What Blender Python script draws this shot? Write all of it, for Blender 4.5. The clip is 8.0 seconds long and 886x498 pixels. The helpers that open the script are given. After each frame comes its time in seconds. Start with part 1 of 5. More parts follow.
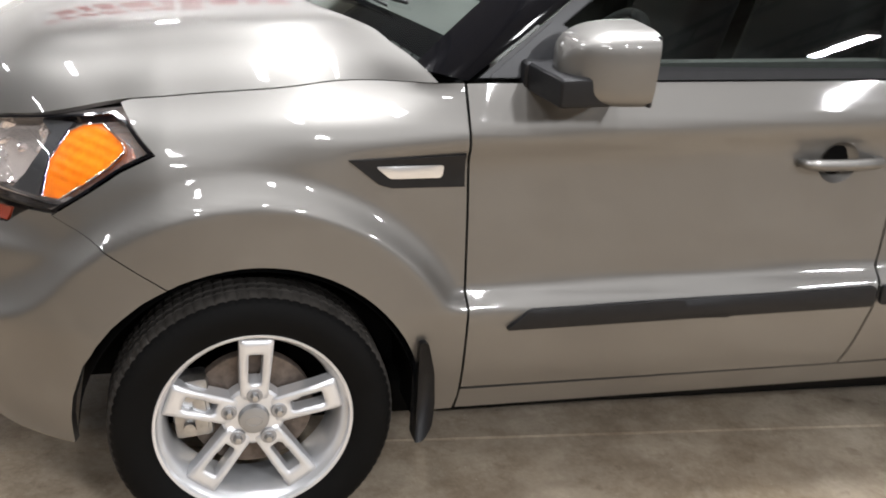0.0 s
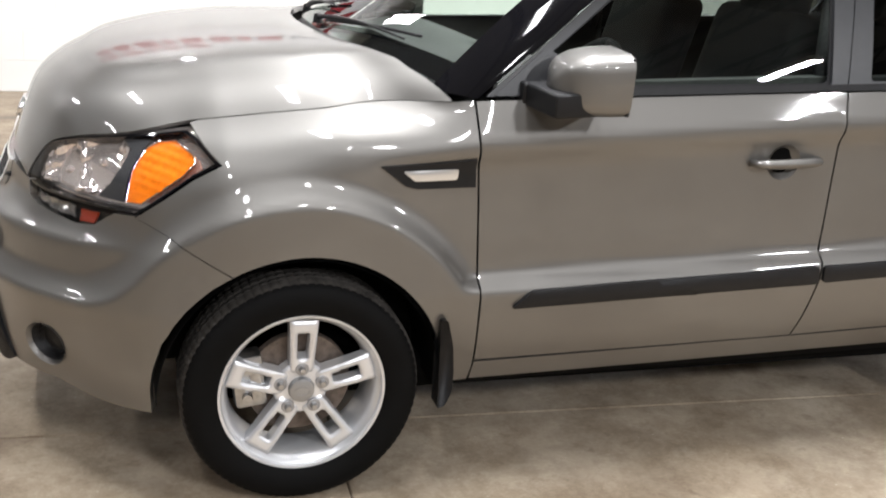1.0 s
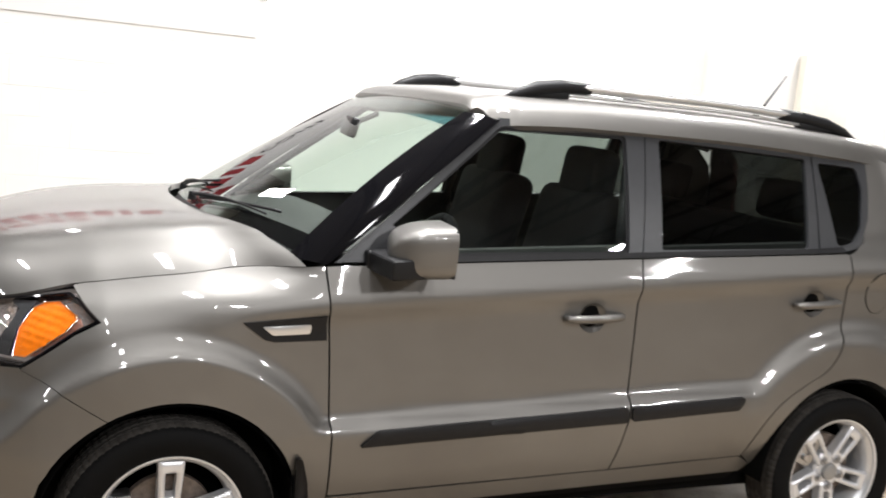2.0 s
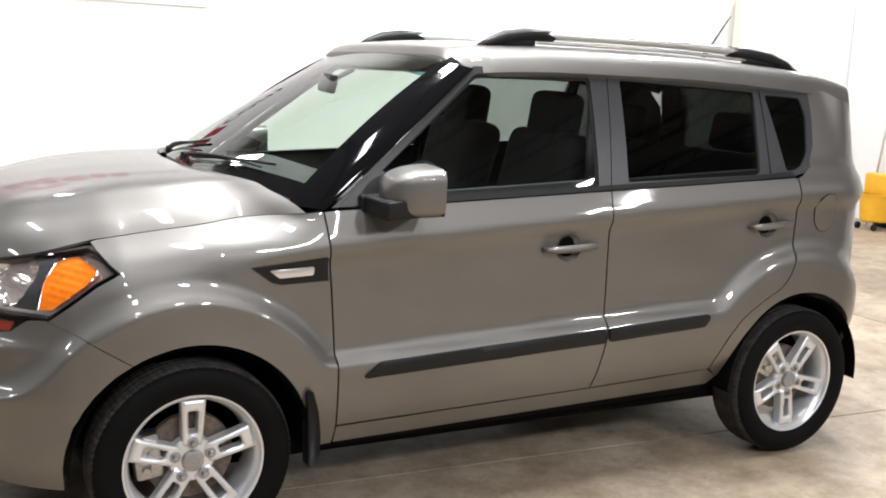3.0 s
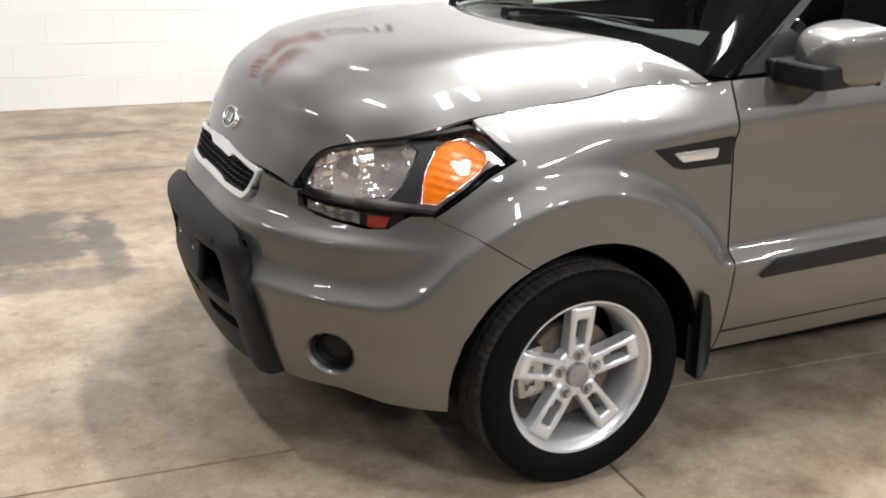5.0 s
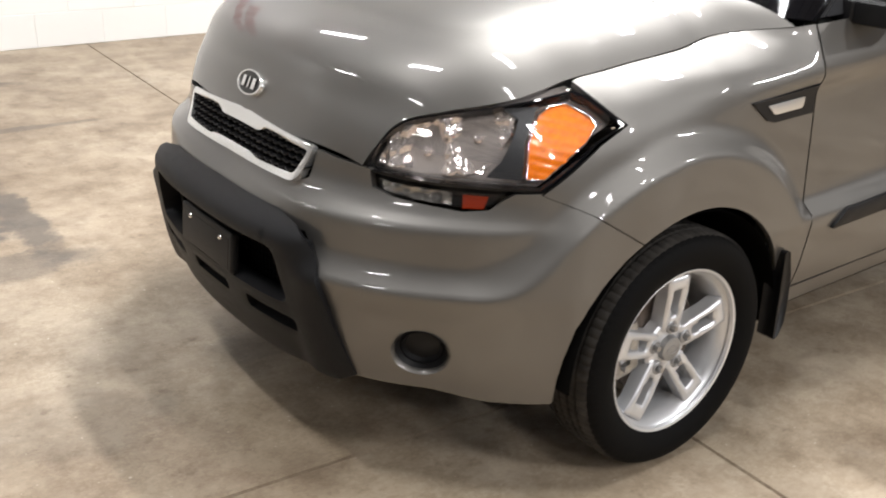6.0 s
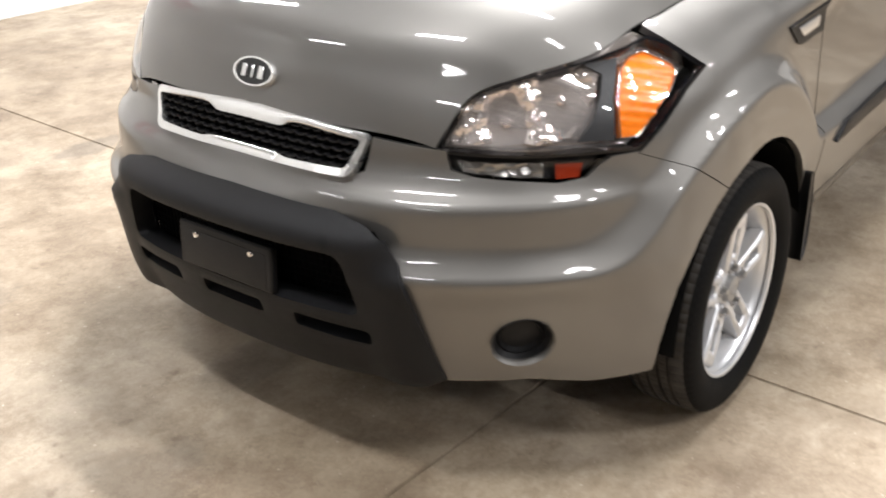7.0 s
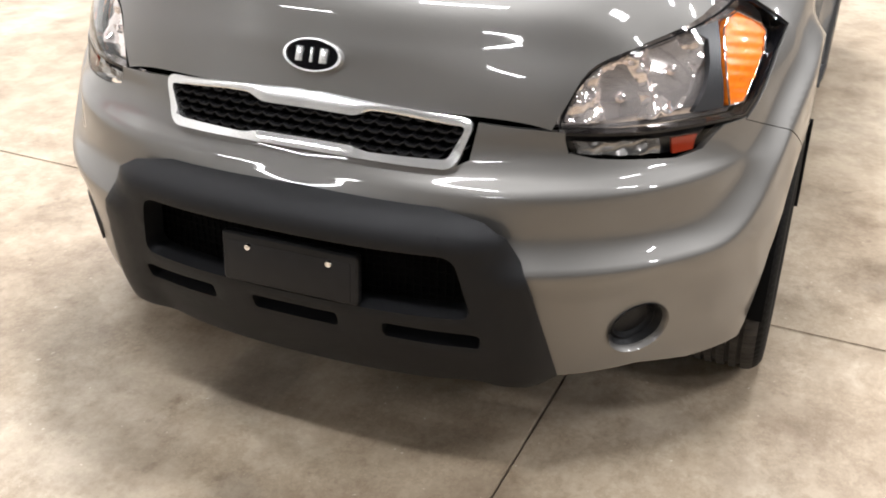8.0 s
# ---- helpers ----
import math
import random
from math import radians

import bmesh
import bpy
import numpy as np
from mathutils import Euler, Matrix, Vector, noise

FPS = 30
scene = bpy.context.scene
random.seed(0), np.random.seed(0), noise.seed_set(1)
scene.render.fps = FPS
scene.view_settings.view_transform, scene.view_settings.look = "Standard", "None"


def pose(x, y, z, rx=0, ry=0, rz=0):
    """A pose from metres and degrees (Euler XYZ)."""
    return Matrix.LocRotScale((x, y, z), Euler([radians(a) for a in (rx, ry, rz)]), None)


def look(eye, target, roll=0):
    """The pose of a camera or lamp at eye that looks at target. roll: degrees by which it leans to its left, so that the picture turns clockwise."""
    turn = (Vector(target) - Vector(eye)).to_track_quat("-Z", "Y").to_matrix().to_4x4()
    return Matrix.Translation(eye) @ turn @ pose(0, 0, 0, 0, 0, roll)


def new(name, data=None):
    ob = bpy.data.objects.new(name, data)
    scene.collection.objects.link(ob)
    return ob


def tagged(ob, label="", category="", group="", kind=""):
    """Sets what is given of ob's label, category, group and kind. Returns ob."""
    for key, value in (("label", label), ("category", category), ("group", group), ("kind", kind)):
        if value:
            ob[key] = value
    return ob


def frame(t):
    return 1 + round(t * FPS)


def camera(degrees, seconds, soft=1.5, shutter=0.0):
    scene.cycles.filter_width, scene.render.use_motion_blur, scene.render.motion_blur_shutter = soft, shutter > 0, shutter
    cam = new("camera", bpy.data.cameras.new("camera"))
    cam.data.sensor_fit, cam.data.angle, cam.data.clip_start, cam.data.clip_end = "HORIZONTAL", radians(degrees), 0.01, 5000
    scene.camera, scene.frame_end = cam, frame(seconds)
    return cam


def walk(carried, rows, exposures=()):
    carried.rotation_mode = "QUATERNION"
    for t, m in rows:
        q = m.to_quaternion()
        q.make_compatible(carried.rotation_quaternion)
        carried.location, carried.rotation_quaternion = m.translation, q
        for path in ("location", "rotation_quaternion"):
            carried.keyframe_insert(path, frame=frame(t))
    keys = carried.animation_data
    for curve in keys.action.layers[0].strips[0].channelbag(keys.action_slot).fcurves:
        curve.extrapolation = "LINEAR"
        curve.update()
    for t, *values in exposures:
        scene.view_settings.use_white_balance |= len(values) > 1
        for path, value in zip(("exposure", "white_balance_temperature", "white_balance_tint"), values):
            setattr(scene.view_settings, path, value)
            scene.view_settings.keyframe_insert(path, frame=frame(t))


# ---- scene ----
cam = camera(46.86, 8.0, soft=1.8, shutter=0.4)
# seconds, eye, target, roll
PATH = [
    (0, (-0.2171, -2.8667, 1.5204), (0.3303, -1.0776, 0.8140), 5.705),
    (0.5, (-0.3338, -3.0893, 1.5630), (0.3006, -1.3276, 0.8602), 4.178),
    (0.7, (-0.3912, -3.2069, 1.4775), (0.2256, -1.4155, 0.8368), 5.935),
    (1, (-0.4717, -3.2567, 1.5472), (0.1473, -1.4625, 0.9165), 4.790),
    (1.5, (-0.4806, -3.4650, 1.5796), (0.2361, -1.6519, 1.1334), 4.913),
    (2, (-0.5227, -3.6971, 1.6213), (0.3039, -1.8996, 1.3281), 5.598),
    (2.2, (-0.5732, -3.7635, 1.6242), (0.3003, -1.9947, 1.2947), 4.614),
    (3.3, (-0.8208, -3.8722, 1.5501), (0.0932, -2.1310, 1.1858), 2.429),
    (3.5, (-0.8802, -3.8009, 1.5479), (-0.0360, -2.0426, 1.1055), 1.285),
    (3.6, (-0.9251, -3.7458, 1.5569), (-0.0661, -1.9968, 1.1061), 1.366),
    (4, (-1.0408, -3.5332, 1.5659), (-0.2180, -1.7720, 1.0958), 2.127),
    (4.2, (-1.1238, -3.4201, 1.5536), (-0.3325, -1.6502, 1.0623), 3.050),
    (4.5, (-1.1690, -3.2167, 1.5414), (-0.4653, -1.4477, 0.9287), 3.097),
    (4.7, (-1.2643, -3.1074, 1.5242), (-0.5301, -1.3535, 0.9039), 2.923),
    (5.8, (-1.7834, -2.4318, 1.4855), (-0.7009, -0.9217, 0.7455), 1.409),
    (6, (-1.8474, -2.3147, 1.5111), (-0.7287, -0.8447, 0.7446), 2.195),
    (6.5, (-2.1107, -2.0140, 1.4818), (-0.8173, -0.7257, 0.6649), -0.539),
    (6.6, (-2.1291, -1.9386, 1.4586), (-0.7915, -0.6863, 0.6570), -0.327),
    (7, (-2.1868, -1.6494, 1.4829), (-0.7564, -0.5406, 0.6317), -1.183),
    (7.2, (-2.2313, -1.4791, 1.4314), (-0.7545, -0.4134, 0.6047), 1.526),
    (7.5, (-2.2767, -1.2689, 1.4856), (-0.7444, -0.3401, 0.5970), 0.382),
    (8, (-2.3611, -0.9161, 1.4924), (-0.7244, -0.2715, 0.5408), 0.504),
]
walk(cam, [(t, look(eye, target, roll)) for t, eye, target, roll in PATH], exposures=[(0, 0.36, 6300, 10), (1.0, 0.22, 6300, 10), (2.0, 0.05, 6430, 10), (3.5, 0.08, 6320, 10), (4.5, -0.04, 6350, 10), (6.0, 0.0, 6480, 10), (6.5, 0.18, 6480, 10), (7.5, 0.40, 6330, 10), (8, 0.48, 6300, 10)])

# world, ceiling lights and exposure
world = bpy.data.worlds.new("world")
scene.world = world
world.use_nodes = True
world.node_tree.nodes["Background"].inputs[0].default_value = (0.9, 0.92, 1.0, 1)
world.node_tree.nodes["Background"].inputs[1].default_value = 0.01


def lamp(name, x, y, z, sx, sy, watts, turn=0.0):
    data = bpy.data.lights.new(name, "AREA")
    data.shape, data.size, data.size_y, data.energy = "RECTANGLE", sx, sy, watts
    data.color = (1.0, 0.985, 0.98)
    ob = new(name, data)
    ob.matrix_world = pose(x, y, z, 0, 0, turn)
    return ob


# rows of hanging strip lights: x, y, watts
CEIL = 5.2
LAMP_Z = 4.45
LIGHTS = [(-5.6, 3.5, 65), (-0.7, 3.7, 48), (4.0, 3.6, 105), (8.2, 3.5, 95), (-2.25, 0.0, 85), (-1.4, -4.0, 50), (2.1, -0.9, 110), (-0.1, -1.3, 60), (1.1, 0.3, 230), (4.2, 0.9, 200), (0.8, -5.4, 70), (6.83, -7.65, 330), (2.5, -7.65, 280), (-1.8, -7.65, 150), (-6.5, -1.5, 65)]
for lx, ly, watts in LIGHTS:
    lamp("strip_light_tube", lx, ly, LAMP_Z - 0.03, 0.20, 1.25, watts)

# ---- materials ----
def material(name, base, rough=0.5, metal=0.0, coat=0.0, var=0.0, scale=8.0, bump=0.0, bscale=200.0, rvar=0.0, spec=0.5):
    """A surface with colour mottling, roughness wear and fine relief."""
    m = bpy.data.materials.new(name)
    m.use_nodes = True
    nt = m.node_tree
    b = nt.nodes["Principled BSDF"]
    b.inputs["Base Color"].default_value = (*base, 1)
    b.inputs["Roughness"].default_value = rough
    b.inputs["Metallic"].default_value = metal
    b.inputs["Coat Weight"].default_value = coat
    b.inputs["Coat Roughness"].default_value = 0.04
    b.inputs["Specular IOR Level"].default_value = spec
    tc = nt.nodes.new("ShaderNodeTexCoord")
    if var or rvar:
        n = nt.nodes.new("ShaderNodeTexNoise")
        n.inputs["Scale"].default_value, n.inputs["Detail"].default_value = scale, 6
        nt.links.new(tc.outputs["Object"], n.inputs["Vector"])
        if var:
            r = nt.nodes.new("ShaderNodeValToRGB")
            r.color_ramp.elements[0].position, r.color_ramp.elements[1].position = 0.3, 0.7
            r.color_ramp.elements[0].color = (*[c * (1 - var) for c in base], 1)
            r.color_ramp.elements[1].color = (*[min(1, c * (1 + var)) for c in base], 1)
            nt.links.new(n.outputs["Fac"], r.inputs["Fac"])
            nt.links.new(r.outputs["Color"], b.inputs["Base Color"])
        if rvar:
            q = nt.nodes.new("ShaderNodeMapRange")
            q.inputs["To Min"].default_value, q.inputs["To Max"].default_value = max(0.02, rough - rvar), rough + rvar
            nt.links.new(n.outputs["Fac"], q.inputs["Value"])
            nt.links.new(q.outputs["Result"], b.inputs["Roughness"])
    if bump:
        n2 = nt.nodes.new("ShaderNodeTexNoise")
        n2.inputs["Scale"].default_value, n2.inputs["Detail"].default_value = bscale, 4
        nt.links.new(tc.outputs["Object"], n2.inputs["Vector"])
        bp = nt.nodes.new("ShaderNodeBump")
        bp.inputs["Strength"].default_value, bp.inputs["Distance"].default_value = bump, 0.002
        nt.links.new(n2.outputs["Fac"], bp.inputs["Height"])
        nt.links.new(bp.outputs["Normal"], b.inputs["Normal"])
    return m


def glass(name, tint, rough=0.0, low=0.045):
    """Thin clear glazing: see-through tint with a mirror-like sheen that grows at grazing angles."""
    m = bpy.data.materials.new(name)
    m.use_nodes = True
    nt = m.node_tree
    nt.nodes.clear()
    out, mix = nt.nodes.new("ShaderNodeOutputMaterial"), nt.nodes.new("ShaderNodeMixShader")
    tr, gl, lw = nt.nodes.new("ShaderNodeBsdfTransparent"), nt.nodes.new("ShaderNodeBsdfGlossy"), nt.nodes.new("ShaderNodeLayerWeight")
    pw, ma = nt.nodes.new("ShaderNodeMath"), nt.nodes.new("ShaderNodeMath")
    pw.operation, ma.operation = "POWER", "MULTIPLY_ADD"
    pw.inputs[1].default_value = 5.0
    ma.inputs[1].default_value, ma.inputs[2].default_value = 1 - 2 * low, 2 * low
    lw.inputs["Blend"].default_value = 0.5
    tr.inputs[0].default_value = (*tint, 1)
    gl.inputs["Roughness"].default_value = rough
    nt.links.new(lw.outputs["Facing"], pw.inputs[0])
    nt.links.new(pw.outputs[0], ma.inputs[0])
    nt.links.new(ma.outputs[0], mix.inputs[0])
    nt.links.new(tr.outputs[0], mix.inputs[1])
    nt.links.new(gl.outputs[0], mix.inputs[2])
    nt.links.new(mix.outputs[0], out.inputs[0])
    return m


PAINT = material("titanium_metallic_paint", (0.186, 0.180, 0.170), 0.51, 0.95, 0.75, 0.03, 6.0, 0.04, 900.0, 0.03)
PAINT.node_tree.nodes["Principled BSDF"].inputs["Coat IOR"].default_value = 1.58
PIANO = material("gloss_black", (0.004, 0.004, 0.005), 0.06, 0, 0.25, 0, 8, 0, 200, 0, 0.35)
FRAMEGREY = material("satin_dark_frame", (0.028, 0.029, 0.032), 0.38, 0, 0.0, 0.08, 30)
CLADDING = material("textured_grey_plastic", (0.0078, 0.0080, 0.009), 0.48, 0, 0, 0.12, 40, 0.35, 1400.0, 0.06, 0.22)
BLACK = material("black_plastic", (0.007, 0.007, 0.008), 0.48, 0, 0, 0.2, 30, 0.2, 700, 0.0, 0.3)
TREAD = material("dusty_tread_rubber", (0.045, 0.041, 0.037), 0.85, 0, 0, 0.35, 25, 0.3, 300, 0.05, 0.2)
# near-black: the darkness of gaps and hollows is put into the colour
VOID = material("hollow_shade_black", (0.0035, 0.0035, 0.0035), 0.8, 0, 0, 0.3, 10, 0, 200, 0, 0.05)
RUBBER = material("tyre_rubber", (0.0026, 0.0026, 0.0027), 0.72, 0, 0, 0.3, 18, 0.15, 400, 0.08, 0.12)
ALLOY = material("silver_alloy_paint", (0.70, 0.71, 0.73), 0.34, 0.55, 0.5, 0.03, 20)
STEEL = material("brushed_steel", (0.45, 0.45, 0.45), 0.35, 1.0, 0, 0.15, 60)
CHROME = material("chrome", (0.82, 0.82, 0.82), 0.06, 1.0)
SATIN = material("satin_silver", (0.72, 0.72, 0.72), 0.30, 0.8)
BRIGHT = material("bright_silver_trim", (0.86, 0.86, 0.85), 0.2, 0.8, 0.3)
RUST = material("cast_iron", (0.16, 0.13, 0.11), 0.6, 0.7, 0, 0.3, 50)
SEAT = material("charcoal_seat_cloth", (0.010, 0.010, 0.011), 0.9, 0, 0, 0.2, 60, 0.4, 900)
DASH = material("dashboard_plastic", (0.040, 0.042, 0.040), 0.6, 0, 0, 0.1, 40, 0.3, 900)
HEADLINER = material("grey_headliner", (0.35, 0.34, 0.32), 0.95, 0, 0, 0.05, 40)
REFLECTOR = material("silvered_reflector", (0.95, 0.87, 0.84), 0.07, 0.74, 0.3, 0.03, 30)
SMOKED = material("smoked_reflector", (0.30, 0.29, 0.28), 0.18, 0.8, 0, 0.2, 40)
STRIP = material("black_rubbing_strip", (0.008, 0.008, 0.009), 0.45, 0, 0, 0.15, 40, 0.3, 1200.0, 0.0, 0.28)
AMBER = material("amber_reflector", (0.92, 0.20, 0.004), 0.3, 0.0, 0.6, 0.18, 70)
REDLENS = material("red_lens", (0.42, 0.02, 0.02), 0.15, 0, 1.0)
REDAMBER = material("red_amber_reflector", (0.30, 0.030, 0.008), 0.25, 0.2, 0.5)
GLASS_CLEAR = glass("windscreen_glass", (0.80, 0.88, 0.83), 0.0, 0.03)
GLASS_FRONT = glass("door_glass", (0.72, 0.80, 0.75), 0.0, 0.03)
GLASS_DARK = glass("privacy_glass", (0.26, 0.29, 0.275), 0.0, 0.035)
GLASS_REAR = glass("dark_rear_glass", (0.05, 0.055, 0.053), 0.0, 0.03)
LENS = glass("clear_lens", (0.96, 0.96, 0.96), 0.0, 0.02)
BANDBLUE = glass("blue_shade_band", (0.18, 0.42, 0.52))

# ---- mesh helpers ----
def part(name, bm, mat, parent=None, label=""):
    me = bpy.data.meshes.new(name)
    bm.to_mesh(me)
    bm.free()
    me.materials.append(mat)
    ob = new(name, me)
    ob.parent = parent
    if label:
        ob["label"] = label
    return ob


def thing(name, label, category, x=0.0, y=0.0, z=0.0, rz=0.0, kind="", group=""):
    ob = new(name)
    ob.matrix_world = pose(x, y, z, 0, 0, rz)
    return tagged(ob, label, category, group, kind)


def smooth(a, b, v):
    t = min(1.0, max(0.0, (v - a) / (b - a)))
    return t * t * (3 - 2 * t)


def table(xs, ys, v):
    """Monotone piecewise cubic through a short table."""
    n = len(xs)
    if v <= xs[0]:
        return ys[0]
    if v >= xs[-1]:
        return ys[-1]
    i = 0
    while v > xs[i + 1]:
        i += 1

    def slope(k):
        if k <= 0 or k >= n - 1:
            return 0.0 if n > 2 and k <= 0 else (ys[-1] - ys[-2]) / (xs[-1] - xs[-2])
        a = (ys[k] - ys[k - 1]) / (xs[k] - xs[k - 1])
        b = (ys[k + 1] - ys[k]) / (xs[k + 1] - xs[k])
        return 0.0 if a * b <= 0 else 2 * a * b / (a + b)

    h = xs[i + 1] - xs[i]
    t = (v - xs[i]) / h
    m0, m1 = slope(i) * h, slope(i + 1) * h
    return (2 * t**3 - 3 * t * t + 1) * ys[i] + (t**3 - 2 * t * t + t) * m0 + (-2 * t**3 + 3 * t * t) * ys[i + 1] + (t**3 - t * t) * m1


def shaded(bm, angle=40):
    for fc in bm.faces:
        fc.smooth = True
    lim = math.radians(angle)
    for e in bm.edges:
        if len(e.link_faces) == 2 and e.calc_face_angle(0) > lim:
            e.smooth = False
    return bm


def panel(poly, fn, step=0.03, depth=0.014, holes=(), out=0.0, edge=0.0):
    """A sheet panel: the outline (and holes) in the two coordinates of a surface fn(a, b), gridded, laid on
    the surface, raised by out, with edges that turn inwards by depth."""
    poly = [tuple(p) for p in poly]
    for hole in holes:
        hole = [tuple(p) for p in hole]

        def area(q):
            return sum(q[i - 1][0] * q[i][1] - q[i][0] * q[i - 1][1] for i in range(len(q)))

        if area(poly) * area(hole) > 0:
            hole.reverse()
        best = min(((math.dist(p, q), i, j) for i, p in enumerate(poly) for j, q in enumerate(hole)))
        _, i, j = best
        ring = hole[j:] + hole[:j]
        p, q = poly[i], hole[j]
        dx, dy = q[0] - p[0], q[1] - p[1]
        ln = math.hypot(dx, dy) or 1
        ox, oy = -dy / ln * 1e-4, dx / ln * 1e-4
        poly = poly[: i + 1] + ring + [(q[0] + ox, q[1] + oy), (p[0] + ox, p[1] + oy)] + poly[i + 1 :]
    bm = bmesh.new()
    bm.faces.new([bm.verts.new((a, b, 0)) for a, b in poly])
    for axis in (0, 1):
        lo, hi = min(p[axis] for p in poly), max(p[axis] for p in poly)
        n = max(1, math.ceil((hi - lo) / step))
        for k in range(1, n):
            co, no = [0, 0, 0], [0, 0, 0]
            co[axis], no[axis] = lo + (hi - lo) * k / n + 1.3e-5, 1
            bmesh.ops.bisect_plane(bm, geom=bm.verts[:] + bm.edges[:] + bm.faces[:], plane_co=co, plane_no=no, dist=1e-6)
    if holes:
        bmesh.ops.remove_doubles(bm, verts=bm.verts[:], dist=2.5e-4)
    rim = {v for e in bm.edges if len(e.link_faces) == 1 for v in e.verts}
    inner = {}
    for v in bm.verts:
        a, b = v.co.x, v.co.y
        p = Vector(fn(a, b))
        no = (Vector(fn(a + 2e-3, b)) - Vector(fn(a - 2e-3, b))).cross(Vector(fn(a, b + 2e-3)) - Vector(fn(a, b - 2e-3)))
        no.normalize()
        inner[v] = no
        v.co = p + no * out
        if v in rim and edge:
            v.co -= no * edge
    bm.normal_update()
    if depth:
        rims = [e for e in bm.edges if len(e.link_faces) == 1]
        for e in rims:
            e.smooth = False
        pairs = {}
        for e in rims:
            for v in e.verts:
                if v not in pairs:
                    pairs[v] = bm.verts.new(v.co - inner[v] * depth)
        for e in rims:
            loop = e.link_loops[0]
            a, b = loop.vert, loop.link_loop_next.vert
            bm.faces.new((b, a, pairs[a], pairs[b]))
    first = next(iter(bm.faces))
    first.normal_update()
    if first.normal.dot(sum((inner[v] for v in first.verts if v in inner), Vector())) < 0:
        bmesh.ops.reverse_faces(bm, faces=bm.faces[:])
    for fc in bm.faces:
        fc.smooth = True
    return bm


def box(sx, sy, sz, m=None, bevel=0.0, segments=2, bm=None):
    own = bmesh.new()
    bmesh.ops.create_cube(own, size=1.0, matrix=Matrix.Diagonal((sx, sy, sz, 1)))
    if bevel:
        bmesh.ops.bevel(own, geom=own.edges[:], offset=bevel, segments=segments, profile=0.6, affect="EDGES")
    if m is not None:
        bmesh.ops.transform(own, matrix=m, verts=own.verts[:])
    shaded(own, 35)
    if bm is None:
        return own
    me = bpy.data.meshes.new("tmp")
    own.to_mesh(me)
    own.free()
    bm.from_mesh(me)
    bpy.data.meshes.remove(me)
    return bm


def lathe(profile, steps, m=None, bm=None, a0=0.0, a1=360.0):
    """Turn (radius, height) pairs round z."""
    bm = bm or bmesh.new()
    full = abs(a1 - a0) >= 359.9
    count = steps if full else steps + 1
    rings = []
    for k in range(count):
        a = math.radians(a0 + (a1 - a0) * k / steps)
        ring = [bm.verts.new((r * math.cos(a), r * math.sin(a), h)) for r, h in profile]
        if m is not None:
            for v in ring:
                v.co = m @ v.co
        rings.append(ring)
    for k in range(steps):
        p, q = rings[k], rings[(k + 1) % count]
        for i in range(len(profile) - 1):
            bm.faces.new((p[i], q[i], q[i + 1], p[i + 1]))
    bmesh.ops.remove_doubles(bm, verts=bm.verts[:], dist=1e-6)
    return shaded(bm, 32)


def tube(points, radius, sides=8, bm=None, flat=1.0):
    """A round bar along points; radius may be a list."""
    bm = bm or bmesh.new()
    pts = [Vector(p) for p in points]
    rad = radius if isinstance(radius, (list, tuple)) else [radius] * len(pts)
    rings, ref = [], Vector((0.0123, 0.2, 1)).normalized()
    for i, p in enumerate(pts):
        d = (pts[min(i + 1, len(pts) - 1)] - pts[max(i - 1, 0)]).normalized()
        s = d.cross(ref)
        if s.length < 1e-3:
            s = d.cross(Vector((1, 0, 0)))
        s.normalize()
        n = s.cross(d)
        rings.append([bm.verts.new(p + (s * math.cos(2 * math.pi * k / sides) + n * math.sin(2 * math.pi * k / sides) * flat) * rad[i]) for k in range(sides)])
    for a, b in zip(rings, rings[1:]):
        for k in range(sides):
            bm.faces.new((a[k], a[(k + 1) % sides], b[(k + 1) % sides], b[k]))
    bm.faces.new(rings[0][::-1])
    bm.faces.new(rings[-1])
    return shaded(bm, 50)


def curve_pts(pts, n=8):
    """A smooth line through points of any dimension (Catmull-Rom)."""
    pts = [np.array(p, float) for p in pts]
    out = []
    for i in range(len(pts) - 1):
        p0, p1, p2, p3 = pts[max(i - 1, 0)], pts[i], pts[i + 1], pts[min(i + 2, len(pts) - 1)]
        for k in range(n):
            t = k / n
            out.append(0.5 * (2 * p1 + (p2 - p0) * t + (2 * p0 - 5 * p1 + 4 * p2 - p3) * t * t + (3 * p1 - p0 - 3 * p2 + p3) * t**3))
    out.append(pts[-1])
    return [tuple(float(c) for c in p) for p in out]


def rounded(poly, r, n=4):
    """The polygon with its corners rounded to about r."""
    out = []
    for i, p in enumerate(poly):
        p = Vector(p)
        a, b = Vector(poly[i - 1]) - p, Vector(poly[(i + 1) % len(poly)]) - p
        k = min(r, a.length * 0.45, b.length * 0.45)
        a, b = p + a.normalized() * k, p + b.normalized() * k
        for j in range(n + 1):
            t = j / n
            out.append(tuple(a * (1 - t) ** 2 + p * 2 * t * (1 - t) + b * t * t))
    return out


# ---- the car's skin: a plan curve and an inward offset by height ----
# x runs from nose to tail with 0 at the front axle, y to the car's right, z up
plan = [(-0.86 + 0.80 * (1 - math.cos(a) ** (2 / 2.2)), 0.885 * math.sin(a) ** (2 / 2.6)) for a in np.linspace(0, math.pi / 2, 900)]
plan += [(x, 0.885) for x in np.linspace(0, 2.7, 200)]
plan += [(2.7 + 0.45 * math.sin(a) ** (2 / 2.4), 0.885 * math.cos(a) ** (2 / 3.0)) for a in np.linspace(0, math.pi / 2, 500)[1:]]
plan = np.array(plan)
run = np.r_[0, np.cumsum(np.hypot(*np.diff(plan, axis=0).T))]
